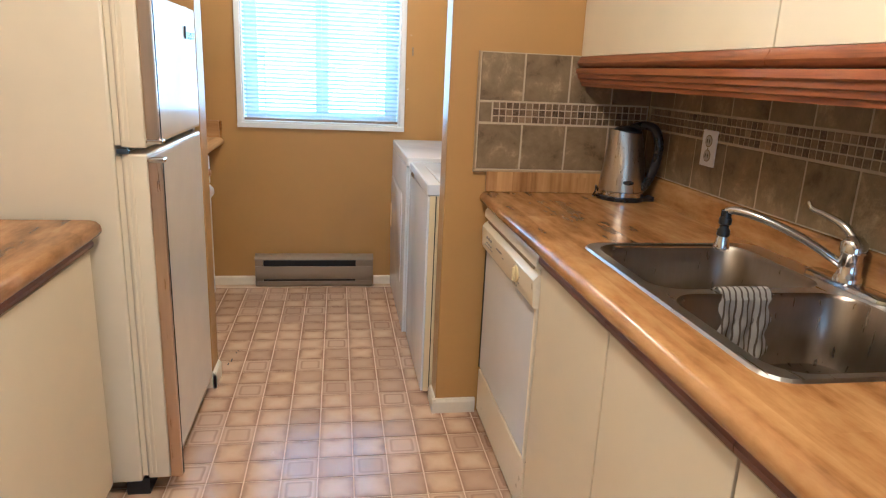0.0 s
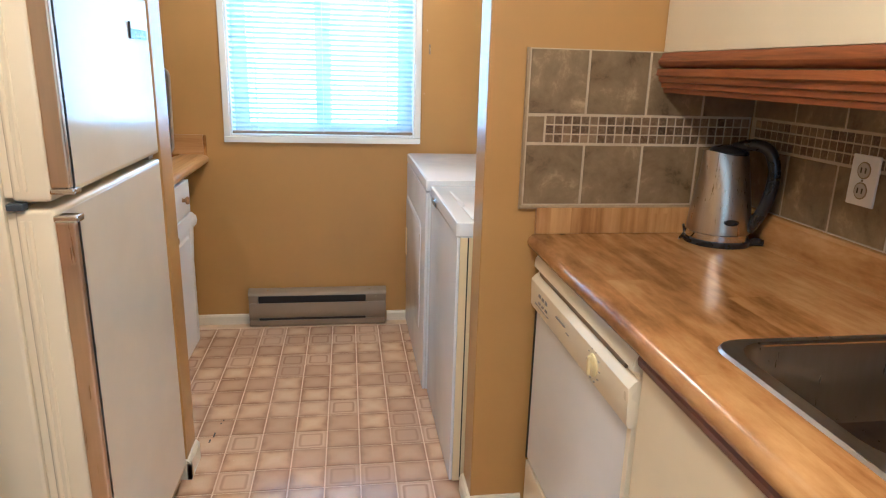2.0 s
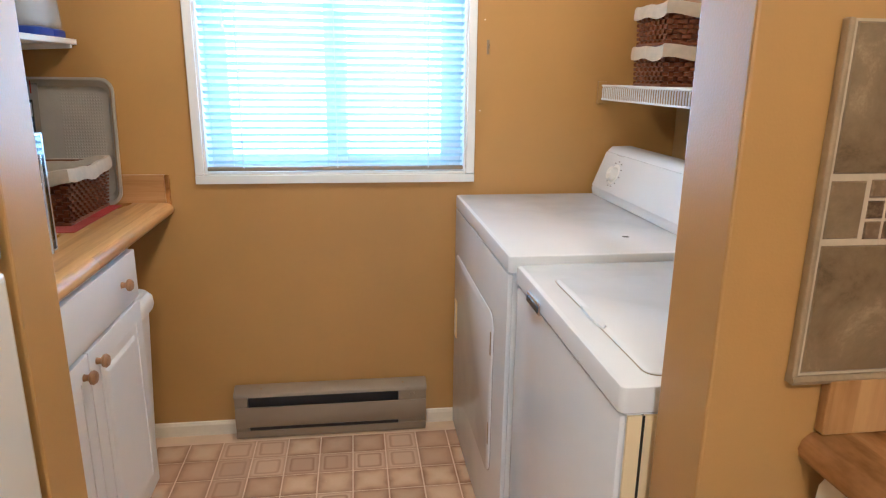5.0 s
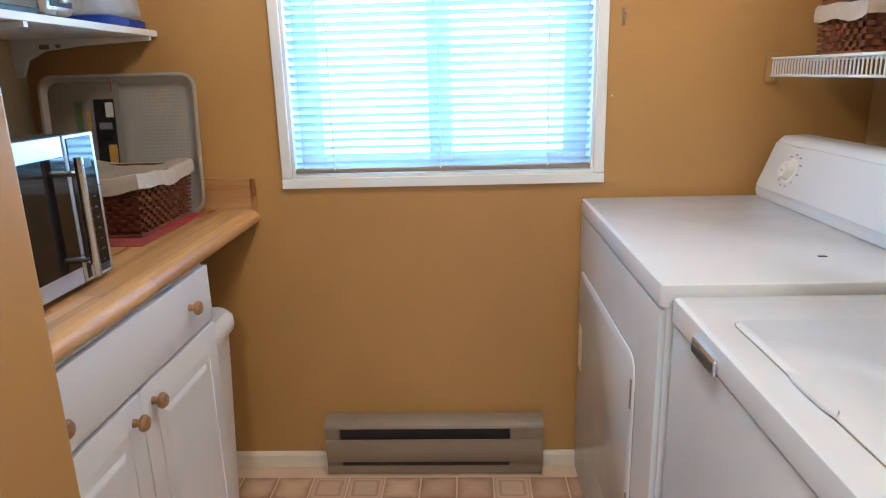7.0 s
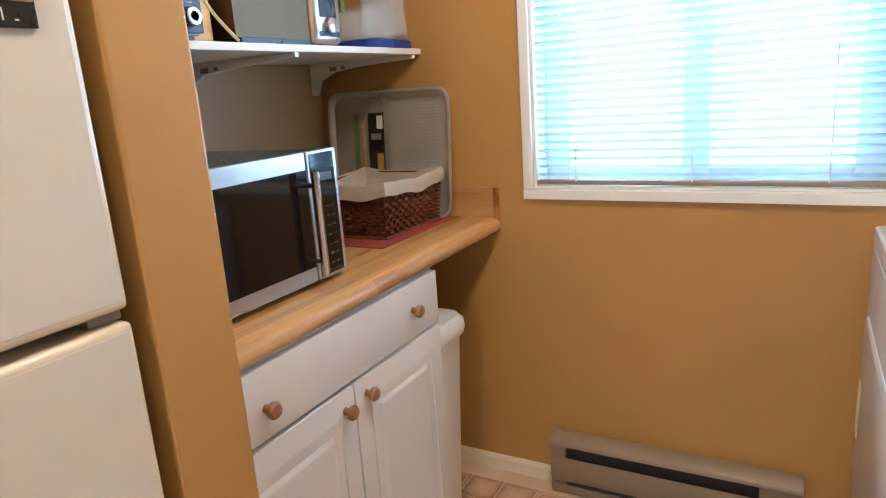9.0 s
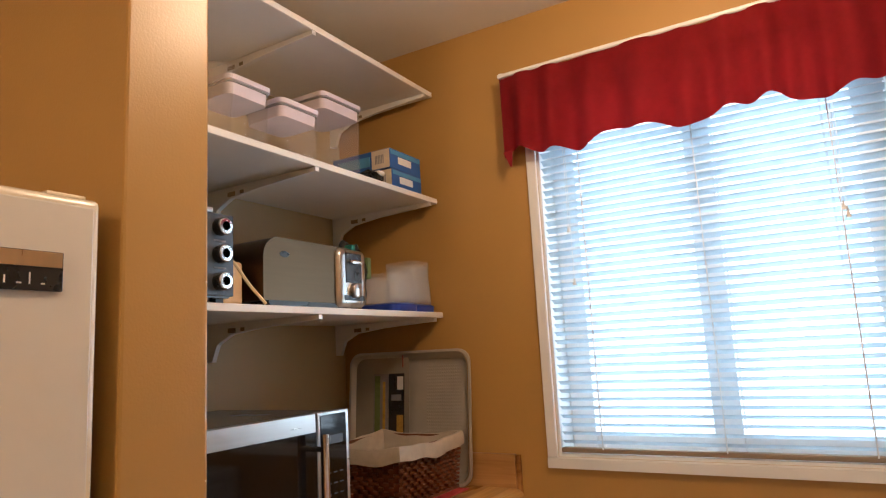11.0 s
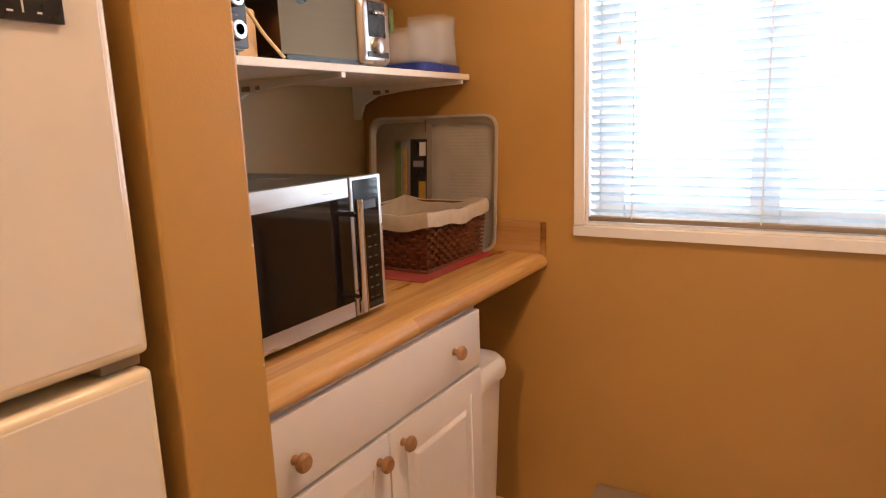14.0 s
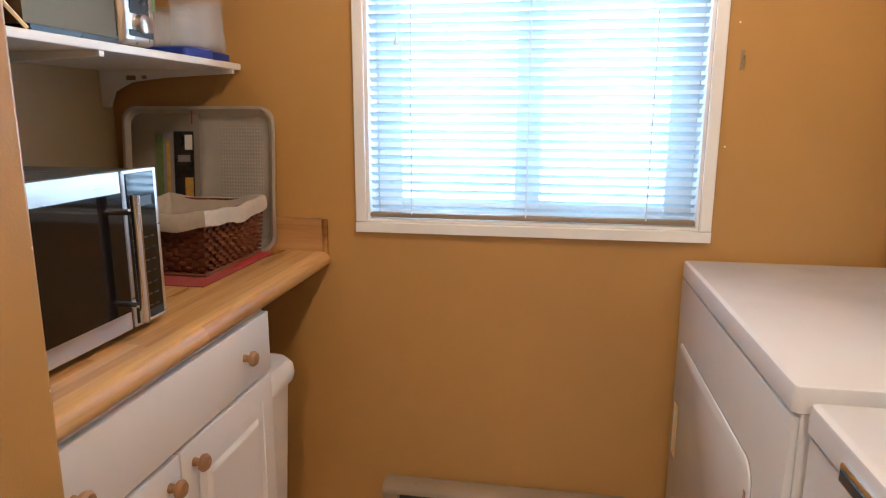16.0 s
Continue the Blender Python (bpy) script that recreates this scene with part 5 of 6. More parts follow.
# shell's brown is the room's reflection painted in; the steel itself is paler
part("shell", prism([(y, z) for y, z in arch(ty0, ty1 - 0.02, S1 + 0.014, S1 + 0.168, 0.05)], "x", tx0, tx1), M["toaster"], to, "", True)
part("foot_rail", box(tx0 + 0.01, tx1 - 0.004, ty0 + 0.02, ty1 - 0.03, S1 + 0.0005, S1 + 0.0138), M["black"], to)
end = part("end_plate", box(tx0 + 0.012, tx1 + 0.014, ty1 - 0.125, ty1, S1 + 0.004, S1 + 0.166, 0.024, 4), M["steel"], to, "silver-white control end", True)
part("lever_slot", box(tx1 + 0.0085, tx1 + 0.0158, ty1 - 0.098, ty1 - 0.028, S1 + 0.070, S1 + 0.154, 0.003), M["black"], end, "black lever slot")
part("lever", box(tx1 + 0.0158, tx1 + 0.030, ty1 - 0.086, ty1 - 0.038, S1 + 0.122, S1 + 0.132, 0.004), M["chrome"], end, "chrome lever")
part("dial", disc((tx1 + 0.0145, ty1 - 0.062, S1 + 0.05), (1, 0, 0), [(0.021, 0), (0.020, 0.012), (0.016, 0.015), (0, 0.015)], 20), M["steel_h"], end, "round steel dial", True)
part("button_strip", box(tx1 + 0.0145, tx1 + 0.0162, ty1 - 0.105, ty1 - 0.02, S1 + 0.022, S1 + 0.036, 0.001), M["slate_panel"], end, "dark button strip")
part("badge", loft([[(x, ty0 + 0.07 + 0.017 * k * math.cos(a), S1 + 0.128 + 0.008 * k * math.sin(a)) for a in [2 * math.pi * i / 18 for i in range(18)]] for x, k in ((tx1 + 0.0002, 1.0), (tx1 + 0.0014, 0.9))]), M["black"], to, "small dark oval badge")

# toaster oven, its knob side towards the window
ov = thing("toaster_oven", (-1.0, 3.05, S1), "black toaster oven with three chrome-ringed knobs", "toaster oven")
part("case", box(-1.2, -0.892, 2.86, 3.253, S1 + 0.012, S1 + 0.200, 0.006), M["slate_panel"], ov, "", True)
part("top_plate", box(-1.2, -0.885, 2.86, 3.20, S1 + 0.2005, S1 + 0.21, 0.002), M["steel_h"], ov)
pn = part("control_panel", box(-0.8915, -0.880, 3.170, 3.252, S1 + 0.016, S1 + 0.198, 0.003), M["slate_panel"], ov, "dark control panel")
part("glass_door", box(-0.8915, -0.882, 2.866, 3.167, S1 + 0.02, S1 + 0.196, 0.003), M["black_glass"], ov, "dark glass door")
for z in (0.047, 0.107, 0.167):
    k = part("knob", disc((-0.8798, 3.213, S1 + z), (1, 0, 0), [(0.020, 0), (0.0195, 0.016), (0.016, 0.019), (0, 0.019)], 20), M["black"], pn, "black knob", True)
    part("knob_ring", disc((-0.8605, 3.213, S1 + z), (1, 0, 0), [(0.0185, 0), (0.0185, 0.0015), (0.0165, 0.0030), (0.0105, 0.0032), (0.0105, 0.0)], 20), M["chrome"], k, "chrome knob ring")
for z in (0.077, 0.137):
    part("print_bar", box(-0.8798, -0.8792, 3.197, 3.229, S1 + z - 0.002, S1 + z + 0.002), M["print_grey"], pn)
for y in (2.9, 3.22):
    part("foot", box(-0.92, -0.90, y, y + 0.02, S1 + 0.0005, S1 + 0.0118), M["black"], ov)
solid("knife_block", box(-1.03, -0.925, 3.258, 3.322, S1 + 0.0005, S1 + 0.105, 0.012, 3), M["board"], "small pale wooden block on the shelf", "wooden block", smooth=True)
solid("appliance_cord", tube(curve_through([(-0.905, 3.257, S1 + 0.105), (-0.90, 3.275, S1 + 0.092), (-0.896, 3.31, S1 + 0.05), (-0.885, 3.352, S1 + 0.0045)], 5), 0.0038, 6), M["cream_side"], "tan appliance cord hanging to the shelf", "cord", smooth=True)


# plastic tubs on blue lids
def tub(x, y, hx, hy, z0, h, count, label):
    t = thing("storage_tub", (x, y, z0), label, "tub", "plastic tubs")
    part("blue_lid", loft([rounded(x, y, hx + a, hy + a, 0.025, z) for a, z in ((0.002, z0 + 0.0005), (0.006, z0 + 0.003), (0.006, z0 + 0.022), (0.0, z0 + 0.026))]), M["blue_lid"], t, "deep blue lid underneath", True)
    for k in range(count):
        zb = z0 + 0.027 + k * 0.009
        part("tub", loft([rounded(x, y, hx - 0.006 + a, hy - 0.006 + a, 0.024, z) for a, z in ((0.006, zb), (0.0, zb + h - 0.01), (0.004, zb + h - 0.008), (0.004, zb + h), (-0.002, zb + h + 0.001))], True, False), M["tub"], t, "clear frosted tub upside down", True)


tub(-0.946, 3.933, 0.066, 0.060, S1, 0.084, 2, "small clear plastic tub on a blue lid")
tub(-0.960, 4.066, 0.064, 0.056, S1, 0.115, 4, "stack of clear plastic tubs on a blue lid")
bm = bmesh.new()
bmesh.ops.create_icosphere(bm, subdivisions=4, radius=1.0)
for v in bm.verts:
    d = v.co.copy()
    k = 1 + 0.22 * noise.noise(d * 2.3) + 0.12 * noise.noise(d * 6.0)
    v.co = Vector((-1.00 + 0.06 * d.x * k, 3.800 + 0.052 * d.y * k, S1 + 0.105 + max(-0.1045, 0.105 * d.z * k)))
bag = thing("plastic_bag", (-1.00, 3.800, S1), "crumpled black and green plastic bag behind the toaster", "bag")
part("body", bm, M["bag"], bag, "", True)
part("green_band", box(-0.985, -0.955, 3.765, 3.785, S1 + 0.165, S1 + 0.202, 0.006), M["teal"], bag, "green printed corner")
part("green_band", box(-0.952, -0.938, 3.820, 3.836, S1 + 0.10, S1 + 0.165, 0.003), M["green"], bag, "green printed marks")


# canisters on the middle shelf
def canister(x, y, hx, hy, h):
    c = thing("canister", (x, y, S2), "tall clear plastic canister with pale lid", "canister", "clear canisters")
    part("jar", loft([rounded(x, y, hx + a, hy + a, 0.018, S2 + z) for a, z in ((-0.006, 0.0008), (-0.002, 0.006), (0.0, h - 0.03), (0.0, h))], True, False), M["clear"], c, "clear plastic jar", True)
    part("lid", loft([rounded(x, y, hx + a, hy + a, 0.02, S2 + z) for a, z in ((-0.004, h - 0.035), (-0.002, h - 0.001), (0.004, h), (0.005, h + 0.012), (-0.006, h + 0.018))]), M["lid_white"], c, "pale lilac-white lid", True)
    part("seal", loft([rounded(x, y, hx + a, hy + a, 0.02, S2 + z) for a, z in ((0.0015, h - 0.006), (0.0015, h - 0.0012))]), M["print_grey"], c)


canister(-0.98, 3.335, 0.068, 0.068, 0.155)
canister(-0.975, 3.505, 0.070, 0.072, 0.145)
canister(-1.00, 3.70, 0.080, 0.088, 0.225)
gl = thing("glass_jar", (-0.897, 3.208, S2), "clear ribbed glass jar at the shelf's end", "jar")
part("jar", lathe(-0.897, 3.208, [(0.035, S2 + 0.0008), (0.042, S2 + 0.008), (0.040, S2 + 0.05), (0.046, S2 + 0.10), (0.042, S2 + 0.13), (0.047, S2 + 0.15)], 24), M["clear"], gl, "", True)


def carton(x, y, z, dx, dy, dz, seed):
    c = thing("carton", (x, y, z), "blue printed carton of bags lying on the shelf", "box", "blue cartons")
    part("body", box(x - dx, x + dx, y - dy, y + dy, z, z + dz, 0.0015), M["box_blue"], c)
    part("end_flap", box(x + dx - 0.070, x + dx - 0.001, y - dy - 0.0012, y - dy - 0.0002, z + 0.002, z + dz - 0.002), M["carton"], c, "cream carton end with barcode")
    for bar in range(6):
        part("barcode_bar", box(x + dx - 0.056 + bar * 0.006, x + dx - 0.053 + bar * 0.006, y - dy - 0.0022, y - dy - 0.0013, z + dz * 0.28, z + dz * 0.72), M["print_grey"], c)
    part("side_print", box(x - dx + 0.03, x + dx - 0.078, y - dy - 0.0012, y - dy - 0.0002, z + dz * 0.25, z + dz * 0.75), M["box_sky"], c, "pale blue printed side")
    part("print_band", box(x + dx + 0.0002, x + dx + 0.0012, y - dy + 0.004, y + dy - 0.004, z + dz * 0.72, z + dz - 0.004), M["box_sky"], c, "pale blue printed band")
    part("logo_patch", box(x + dx + 0.0013, x + dx + 0.0021, y - 0.045, y + 0.03, z + dz * 0.30, z + dz * 0.66, 0.0003), M["print_white"], c, "white printed logo shape")
    part("top_print", box(x - dx + 0.02, x + dx - 0.02, y - dy + 0.02, y + dy - 0.02, z + dz + 0.0002, z + dz + 0.001), M["box_sky"], c)


carton(-1.0, 3.975, S2 + 0.0006, 0.115, 0.085, 0.062, 1)
carton(-1.0, 3.970, S2 + 0.0632, 0.115, 0.088, 0.064, 2)
pk = thing("snack_packet", (-0.93, 3.845, S2), "crumpled dark foil packet beside the cartons", "packet")
bm = bmesh.new()
bmesh.ops.create_icosphere(bm, subdivisions=3, radius=1.0)
for v in bm.verts:
    d = v.co.copy()
    k = 1 + 0.3 * noise.noise(d * 3.1)
    v.co = Vector((-0.94 + 0.05 * d.x * k, 3.845 + 0.03 * d.y * k, S2 + 0.022 + max(-0.0215, 0.03 * d.z * k)))
part("foil", bm, M["bag"], pk)
part("print_patch", box(-0.91, -0.89, 3.83, 3.86, S2 + 0.03, S2 + 0.044, 0.004), M["print_white"], pk)

# wire shelf above the machines with two baskets
wsf = thing("wire_shelf", (1.09, 3.5, 1.34), "white coated wire shelf on the laundry wall", "wire shelf")
WZ, WX, WY0 = 1.343, 0.945, 2.60
for x, z in ((WX, WZ), (WX, WZ - 0.048), (1.05, WZ - 0.006), (1.15, WZ - 0.006), (1.235, WZ - 0.006)):
    part("long_wire", tube([(x, WY0, z), (x, W - 0.012, z)], 0.0038, 6), M["plastic_white"], wsf)
wire_me = None
n = int((W - 0.02 - WY0) / 0.0165)
for k in range(n):
    y = WY0 + 0.02 + k * 0.0165
    if wire_me is None:
        o = part("cross_wire", tube([(1.238, y, WZ), (WX + 0.004, y, WZ + 0.001), (WX - 0.002, y, WZ - 0.008), (WX - 0.002, y, WZ - 0.05)], 0.0024, 5), M["plastic_white"], wsf)
        wire_me, first = o.data, y
    else:
        o = new("cross_wire", wire_me)
        o.parent, o.location = wsf, (0, y - first, 0)
part("end_bracket", box(WX - 0.016, WX + 0.016, W - 0.014, W - 0.001, WZ - 0.066, WZ + 0.016, 0.004), M["wall"], wsf, "tan-painted end bracket")
part("brace", tube([(WX + 0.01, 3.05, WZ - 0.05), (1.245, 3.05, WZ - 0.25)], 0.005, 6), M["plastic_white"], wsf)
basket(1.105, 3.915, 0.078, 0.108, WZ + 0.0045, 0.122, 8, "brown wicker basket with white cloth liner on the wire shelf", "wire shelf baskets", 0.036, 0.006)
basket(1.105, 3.915, 0.078, 0.108, WZ + 0.136, 0.122, 8, "upper brown wicker basket stacked on another", "wire shelf baskets", 0.036, 0.006)
bt2 = thing("bottle", (1.14, 3.30, WZ), "white plastic detergent bottle on the wire shelf", "bottle")
part("body", loft([rounded(1.14, 3.30, hx, hy, r, WZ + z) for hx, hy, r, z in ((0.05, 0.07, 0.03, 0.0045), (0.055, 0.075, 0.035, 0.02), (0.055, 0.075, 0.035, 0.17), (0.03, 0.03, 0.028, 0.22), (0.028, 0.028, 0.027, 0.235))]), M["plastic_white"], bt2, "", True)
part("cap", lathe(1.14, 3.30, [(0.03, WZ + 0.2355), (0.03, WZ + 0.27), (0.026, WZ + 0.274)]), M["blue_lid"], bt2, "blue cap")

# venetian blind
bl = thing("venetian_blind", (-0.03, W + 0.03, 1.03), "white slatted venetian blind, lowered, slats half open", "blind")
bx0, bx1, by = -0.486, 0.431, W + 0.014
part("head_rail", box(bx0, bx1, by - 0.02, by + 0.02, 2.06, 2.091, 0.003), M["plastic_white"], bl)
part("bottom_rail", box(bx0, bx1, by - 0.014, by + 0.014, 1.034, 1.048, 0.004), M["heater"], bl, "taupe bottom rail")
PITCH, WIDTH, ANGLE = 0.0243, 0.0265, 27.0
count = int((2.055 - 1.062) / PITCH)
slat_me = None
for k in range(count):
    z = 1.064 + k * PITCH
    if slat_me is None:
        pts = []
        for s in range(7):
            u = (s / 6 - 0.5) * WIDTH
            c = 0.0022 * (1 - (2 * u / WIDTH) ** 2)
            pts.append((u, c))
        ca_, sa_ = math.cos(radians(ANGLE)), math.sin(radians(ANGLE))
        prof = [(by + u * ca_ + c * sa_, z - u * sa_ + c * ca_) for u, c in pts]
        prof += [(by + u * ca_ + (c - 0.0005) * sa_, z - u * sa_ + (c - 0.0005) * ca_) for u, c in pts[::-1]]
        o = part("slat", prism(prof, "x", bx0 + 0.002, bx1 - 0.002), M["slat"], bl, "", True)
        slat_me, zf = o.data, z
    else:
        o = new("slat", slat_me)
        o.parent, o.location = bl, (0, 0, z - zf)
for x in (-0.36, -0.03, 0.30):
    part("ladder_cord", tube([(x, by - 0.016, 1.045), (x, by - 0.016, 2.065)], 0.0019, 5), M["cord"], bl)
    part("ladder_cord", tube([(x, by + 0.016, 1.045), (x, by + 0.016, 2.065)], 0.0011, 5), M["cord"], bl)
for x, zt in ((-0.405, 1.68), (-0.40, 1.52), (0.305, 1.64), (0.312, 1.62)):
    pc = part("pull_cord", tube([(x, by - 0.024, zt), (x + 0.002, by - 0.022, 2.06)], 0.0009, 5), M["cord"], bl)
    part("cord_tassel", lathe(x, by - 0.024, [(0.002, zt + 0.022), (0.0045, zt + 0.01), (0.0065, zt), (0.0, zt)], 10), M["cord"], pc)
part("tilt_wand", tube([(0.285, by - 0.026, 1.50), (0.285, by - 0.024, 2.06)], 0.0028, 6), M["clear"], bl)


# red valance, gathered on a rod
vl = thing("valance", (-0.03, W - 0.06, 1.93), "dark red gathered cotton valance over the window", "curtain")
bm = bmesh.new()
nx, nz = 150, 18
rows = []
for j in range(nz + 1):
    v = j / nz
    row = []
    for i in range(nx + 1):
        u = i / nx
        x = -0.575 + 1.10 * u
        amp = 0.006 + 0.014 * v
        ph = u * 62 + 1.6 * math.sin(u * 9)
        scallop = 0.018 * math.sin(u * 21 + 0.6) + 0.010 * math.sin(u * 47)
        zb = 1.938 + scallop * 0.9
        z = 2.20 + (zb - 2.20) * v
        y = W - 0.062 + amp * math.sin(ph) + 0.006 * math.sin(ph * 0.37 + 2)
        row.append(bm.verts.new((x, y, z)))
    rows.append(row)
for a, b in zip(rows, rows[1:]):
    for i in range(nx):
        bm.faces.new((a[i], a[i + 1], b[i + 1], b[i]))
bmesh.ops.solidify(bm, geom=bm.faces[:], thickness=0.0015)
part("fabric", bm, M["red_cloth"], vl, "", True)
bm = bmesh.new()
rows = []
for j in range(5):
    v = j / 4
    rows.append([bm.verts.new((-0.576 - 0.002 * math.sin(w * 9), W - 0.062 + 0.058 * w, 2.20 - 0.27 * v + 0.01 * math.sin(w * 5))) for w in (0, 0.25, 0.5, 0.75, 1.0)])
for a, b in zip(rows, rows[1:]):
    for i in range(4):
        bm.faces.new((a[i], a[i + 1], b[i + 1], b[i]))
part("return_flap", bm, M["red_cloth"], vl)
part("hem_tail", prism([(-0.578, 1.952), (-0.566, 1.925), (-0.556, 1.902), (-0.550, 1.925), (-0.548, 1.955)], "y", W - 0.066, W - 0.060), M["red_cloth"], vl)
part("rod", tube([(-0.58, W - 0.062, 2.205), (0.53, W - 0.062, 2.205)], 0.007, 8), M["plastic_white"], vl)
for x in (-0.57, 0.52):
    part("rod_bracket", box(x - 0.006, x + 0.006, W - 0.068, W - 0.001, 2.198, 2.212), M["plastic_white"], vl)

# cord cleat and small nails by the window
ck = thing("cord_cleat", (0.513, W - 0.004, 1.445), "small metal cord hook screwed to the wall", "hook")
part("plate", box(0.508, 0.518, W - 0.004, W - 0.0005, 1.447, 1.497, 0.001), M["heater"], ck)
part("hook", tube(curve_through([(0.513, W - 0.004, 1.485), (0.513, W - 0.016, 1.482), (0.513, W - 0.018, 1.470), (0.513, W - 0.008, 1.462)], 4), 0.002, 6), M["chrome"], ck)
for x, z in ((0.500, 1.565), (0.489, 1.25)):
    solid("wall_chip", disc((x, W - 0.0003, z), (0, -1, 0), [(0.0032, 0), (0.0026, 0.0005), (0, 0.0006)], 5), M["trim"], "small white paint chip on the wall", "paint chip", "structure")
for y, z in ((2.8375, 1.455), (2.8375, 1.20), (2.8375, 0.78), (2.8375, 1.05)):
    solid("wall_chip", disc((-0.4632, y, z), (1, 1, 0), [(0.004, -0.002), (0.0026, -0.0003), (0, -0.0002)], 5), M["trim"], "chipped paint on the wall corner", "paint chip", "structure")


for sx0, sy0, sl in ((-0.437, 2.93, 0.022), (-0.428, 2.965, 0.034), (-0.418, 3.06, 0.010), (-0.412, 3.085, 0.007)):
    solid("floor_scuff", box(sx0 - 0.003, sx0 + 0.003, sy0, sy0 + sl, 0.0002, 0.0021, 0.0008), M["dark"], "small dark scuff in the tile joint", "scuff", "structure")


# ---- wall tiles ----
STONE = {}


def wall_tile(holder, plane, u0, u1, z0, z1, depth, material, name="tile"):
    """One tile on the stub wall (plane 'y') or the east wall (plane 'x')."""
    g = 0.0026
    w, h = round(u1 - u0 - 2 * g, 4), round(z1 - z0 - 2 * g, 4)
    key = (plane, w, h, depth)
    if key not in STONE:
        b = 0.0025
        ring = lambda a, d: [(-w / 2 + a, -h / 2 + a, d), (w / 2 - a, -h / 2 + a, d), (w / 2 - a, h / 2 - a, d), (-w / 2 + a, h / 2 - a, d)]
        place = (lambda p: (p[0], -p[2], p[1])) if plane == "y" else (lambda p: (-p[2], p[0], p[1]))
        STONE[key] = mesh_of(name, loft([[place(p) for p in ring(a, d)] for a, d in ((0, 0), (0, depth - b), (b, depth))]), material)
    o = new(name, STONE[key])
    o.parent = holder
    uc, zc = (u0 + u1) / 2, (z0 + z1) / 2
    o.location = Vector((uc, 2.4265, zc) if plane == "y" else (1.2465, uc, zc)) - ORIGIN[holder.name]
    return o


ts = thing("tile_splashback", (0.91, 2.428, 1.012), "slate-look tiles with a mosaic band on the stub wall", "tiles", kind="structure")
part("grout_bed", box(0.573, 1.2365, 2.4194, 2.4299, 1.012, 1.440), M["wall_grout"], ts, "beige grout bed")
part("tile_edge", box(0.566, 0.574, 2.416, 2.4296, 1.010, 1.441, 0.003), M["tile_trim"], ts, "rounded tile edging")
part("tile_edge", prism([(2.4296, 1.004), (2.414, 1.004), (2.412, 1.009), (2.415, 1.0145), (2.4296, 1.0145)], "x", 0.566, 1.238), M["tile_trim"], ts)
for a, b in ((0.575, 0.7405), (0.7405, 0.915), (0.915, 1.083), (1.083, 1.244)):
    wall_tile(ts, "y", a, b, 1.266, 1.440, 0.009, M["stone"])
for a, b in ((0.575, 0.744), (0.744, 0.916), (0.916, 1.083), (1.083, 1.244)):
    wall_tile(ts, "y", a, b, 1.015, 1.186, 0.009, M["stone"])
wall_tile(ts, "y", 0.575, 0.627, 1.188, 1.264, 0.009, M["stone"])
te = thing("tile_splashback", (1.248, 1.2, 1.012), "slate-look tiles with a mosaic band behind the sink", "tiles", kind="structure")
part("grout_bed", box(1.2394, 1.2499, -0.6, 2.4185, 1.019, 1.398), M["wall_grout"], te, "beige grout bed")
y = 2.412
for k in range(16):
    wall_tile(te, "x", y - 0.179, y, 1.019, 1.186, 0.009, M["stone"])
    wall_tile(te, "x", y - 0.179, y, 1.266, 1.397, 0.009, M["stone"])
    y -= 0.179


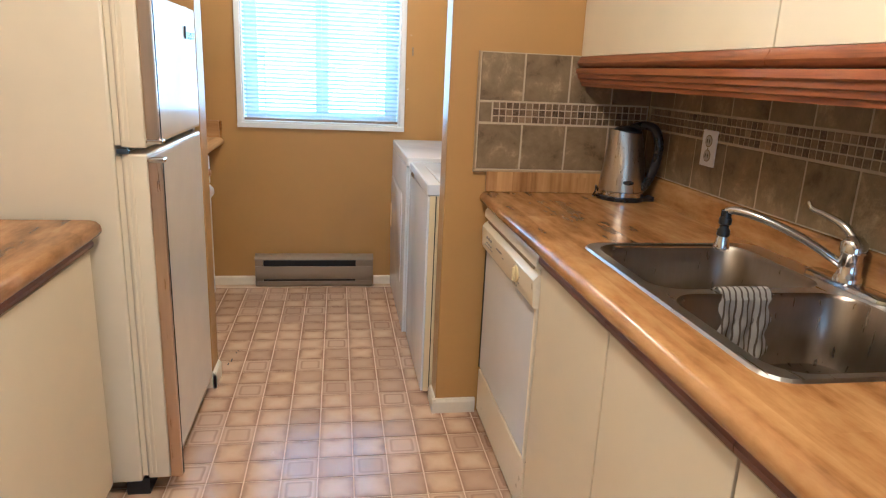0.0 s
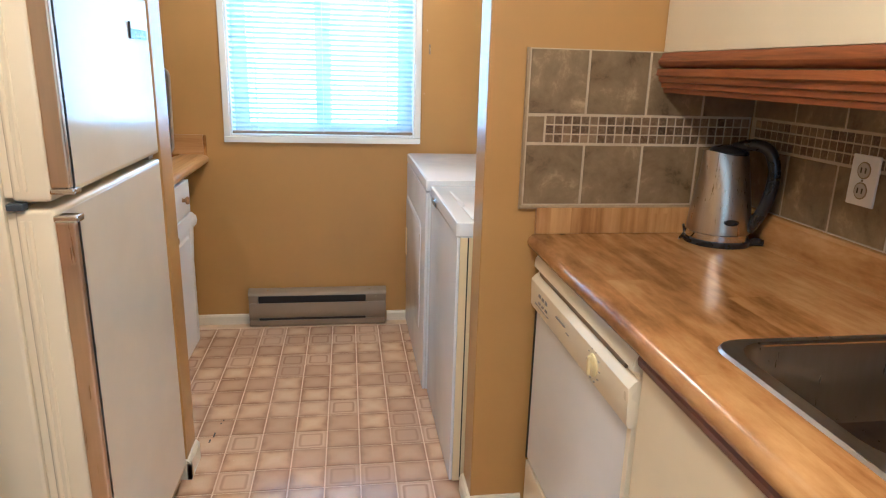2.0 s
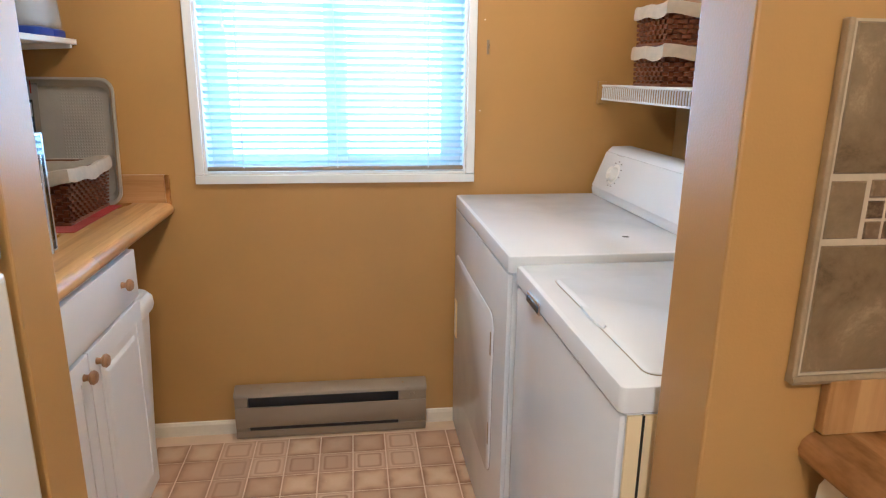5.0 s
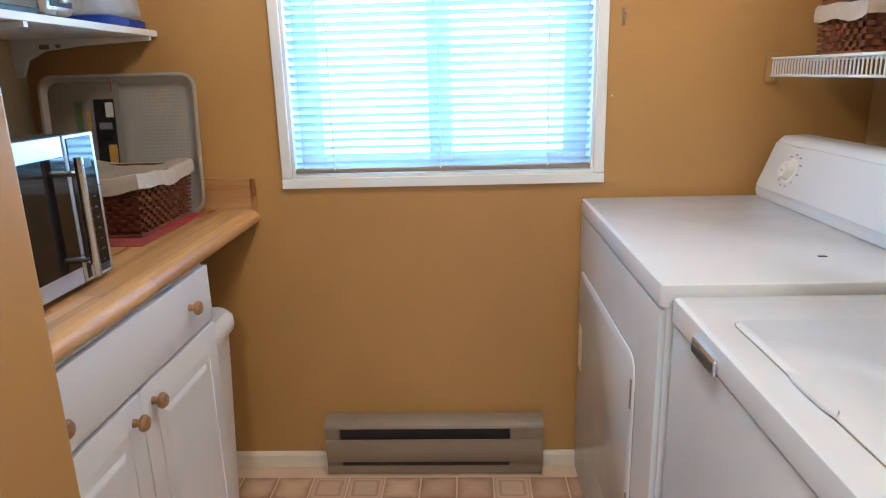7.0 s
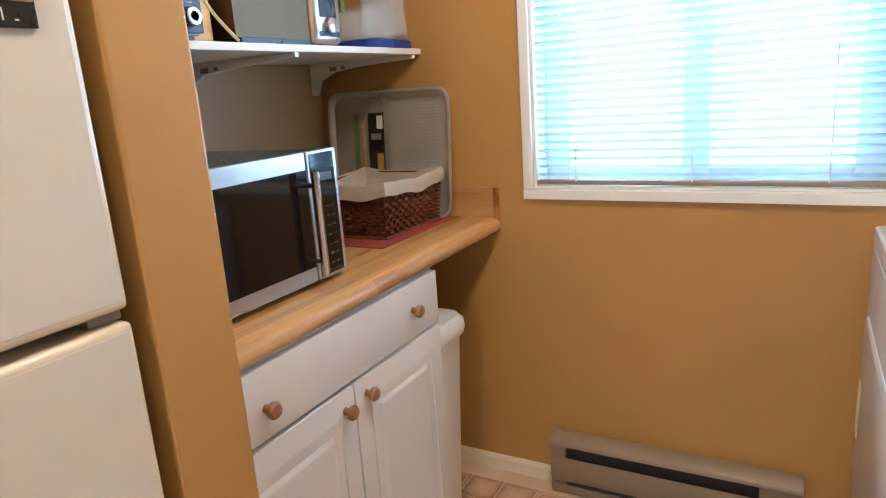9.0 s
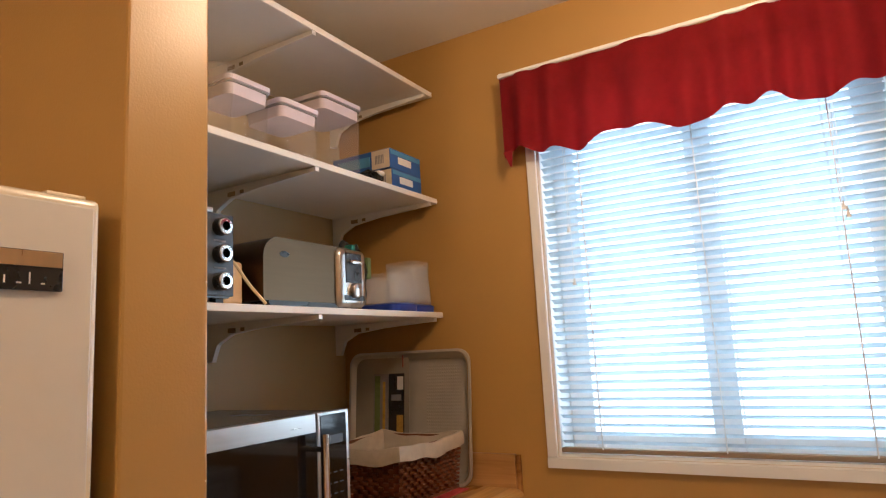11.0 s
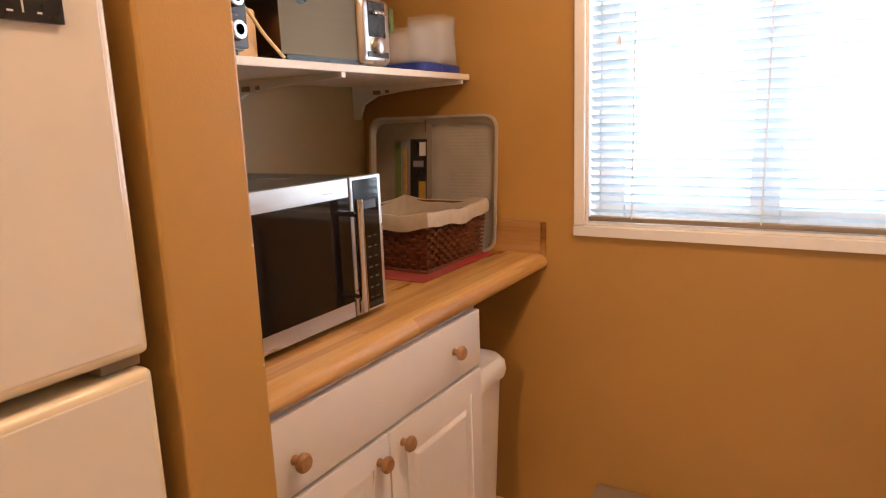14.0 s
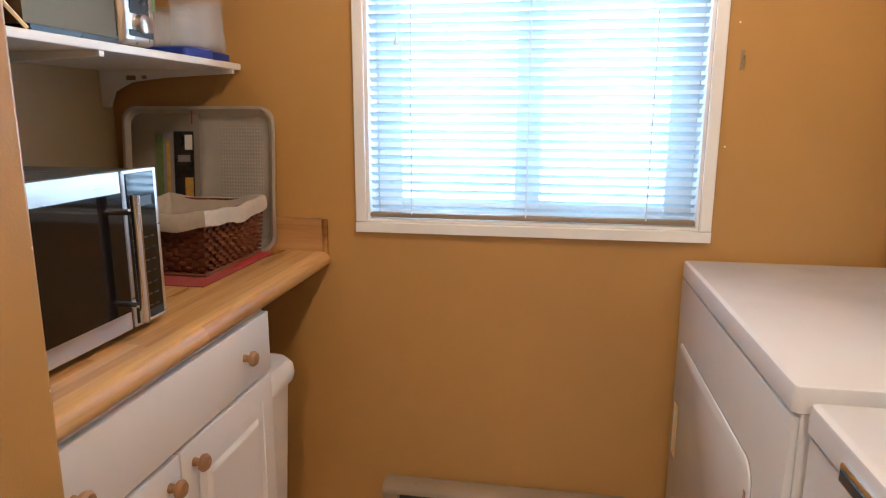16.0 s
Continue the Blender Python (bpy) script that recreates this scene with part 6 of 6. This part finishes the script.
def mosaic(holder, plane, u0, u1, label):
    """Three rows of small glass and stone squares."""
    verts, faces = [], []
    s, g, d, b = 0.0252, 0.0019, 0.0090, 0.0015
    n = int((u1 - u0) / s)
    for r in range(3):
        for i in range(n):
            a, z = u0 + i * s, 1.1885 + r * s
            k = len(verts)
            for inset, out in ((g, 0.0), (g, d - b), (g + b, d)):
                for uu, zz in ((a + inset, z + inset), (a + s - inset, z + inset), (a + s - inset, z + s - inset), (a + inset, z + s - inset)):
                    verts.append(Vector((uu, 2.4264 - out, zz) if plane == "y" else (1.2464 - out, uu, zz)) - ORIGIN[holder.name])
            for q in range(4):
                p = (q + 1) % 4
                faces += [(k + q, k + p, k + 4 + p, k + 4 + q), (k + 4 + q, k + 4 + p, k + 8 + p, k + 8 + q)]
            faces.append((k + 8, k + 9, k + 10, k + 11))
    me = bpy.data.meshes.new("mosaic_tiles")
    me.from_pydata(verts, [], faces)
    me.materials.append(M["mosaic"])
    o = new("mosaic_tiles", me)
    o.parent = holder
    tagged(o, label, kind="stuff")


mosaic(ts, "y", 0.628, 1.240, "small brown and grey mosaic squares")
mosaic(te, "x", -0.5, 2.412, "small brown and grey mosaic squares")

# ---- floor tiles ----
floor_ob = bpy.data.objects["floor"]
fo = floor_ob.location


def tile_mesh(sx, sy, gap, h):
    b = 0.0003
    ring = lambda a, z: [(gap / 2 + a, gap / 2 + a, z), (sx - gap / 2 - a, gap / 2 + a, z), (sx - gap / 2 - a, sy - gap / 2 - a, z), (gap / 2 + a, sy - gap / 2 - a, z)]
    return loft([ring(0, 0.0002), ring(0, h - b * 0.5), ring(b, h)])


tile_me = mesh_of("floor_tile", tile_mesh(TILE_X, TILE_Y, 0.0050, 0.0014), M["floor"])
rest_v, rest_f = [], []
src = [v.co.copy() for v in tile_me.vertices]
sf = [tuple(p.vertices) for p in tile_me.polygons]
ja, jb = math.floor((BACK - TILE_Y0) / TILE_Y) + 1, math.floor((W - 0.004 - TILE_Y0) / TILE_Y)
for j in range(ja, jb):
    for i in range(-10, 10):
        x, y = i * TILE_X, TILE_Y0 + j * TILE_Y
        if -5 <= i <= 4 and y > 1.15:
            o = new("floor_tile", tile_me)
            o.parent = floor_ob
            o.location = Vector((x, y, 0)) - fo
        else:
            k = len(rest_v)
            rest_v += [v + Vector((x, y, 0)) - fo for v in src]
            rest_f += [tuple(q + k for q in f) for f in sf]
rest = bpy.data.meshes.new("floor_tiles")
rest.from_pydata(rest_v, [], rest_f)
rest.materials.append(M["floor"])
ro = new("floor_tiles", rest)
ro.parent = floor_ob
tagged(ro, "square brown vinyl tiles", kind="stuff")
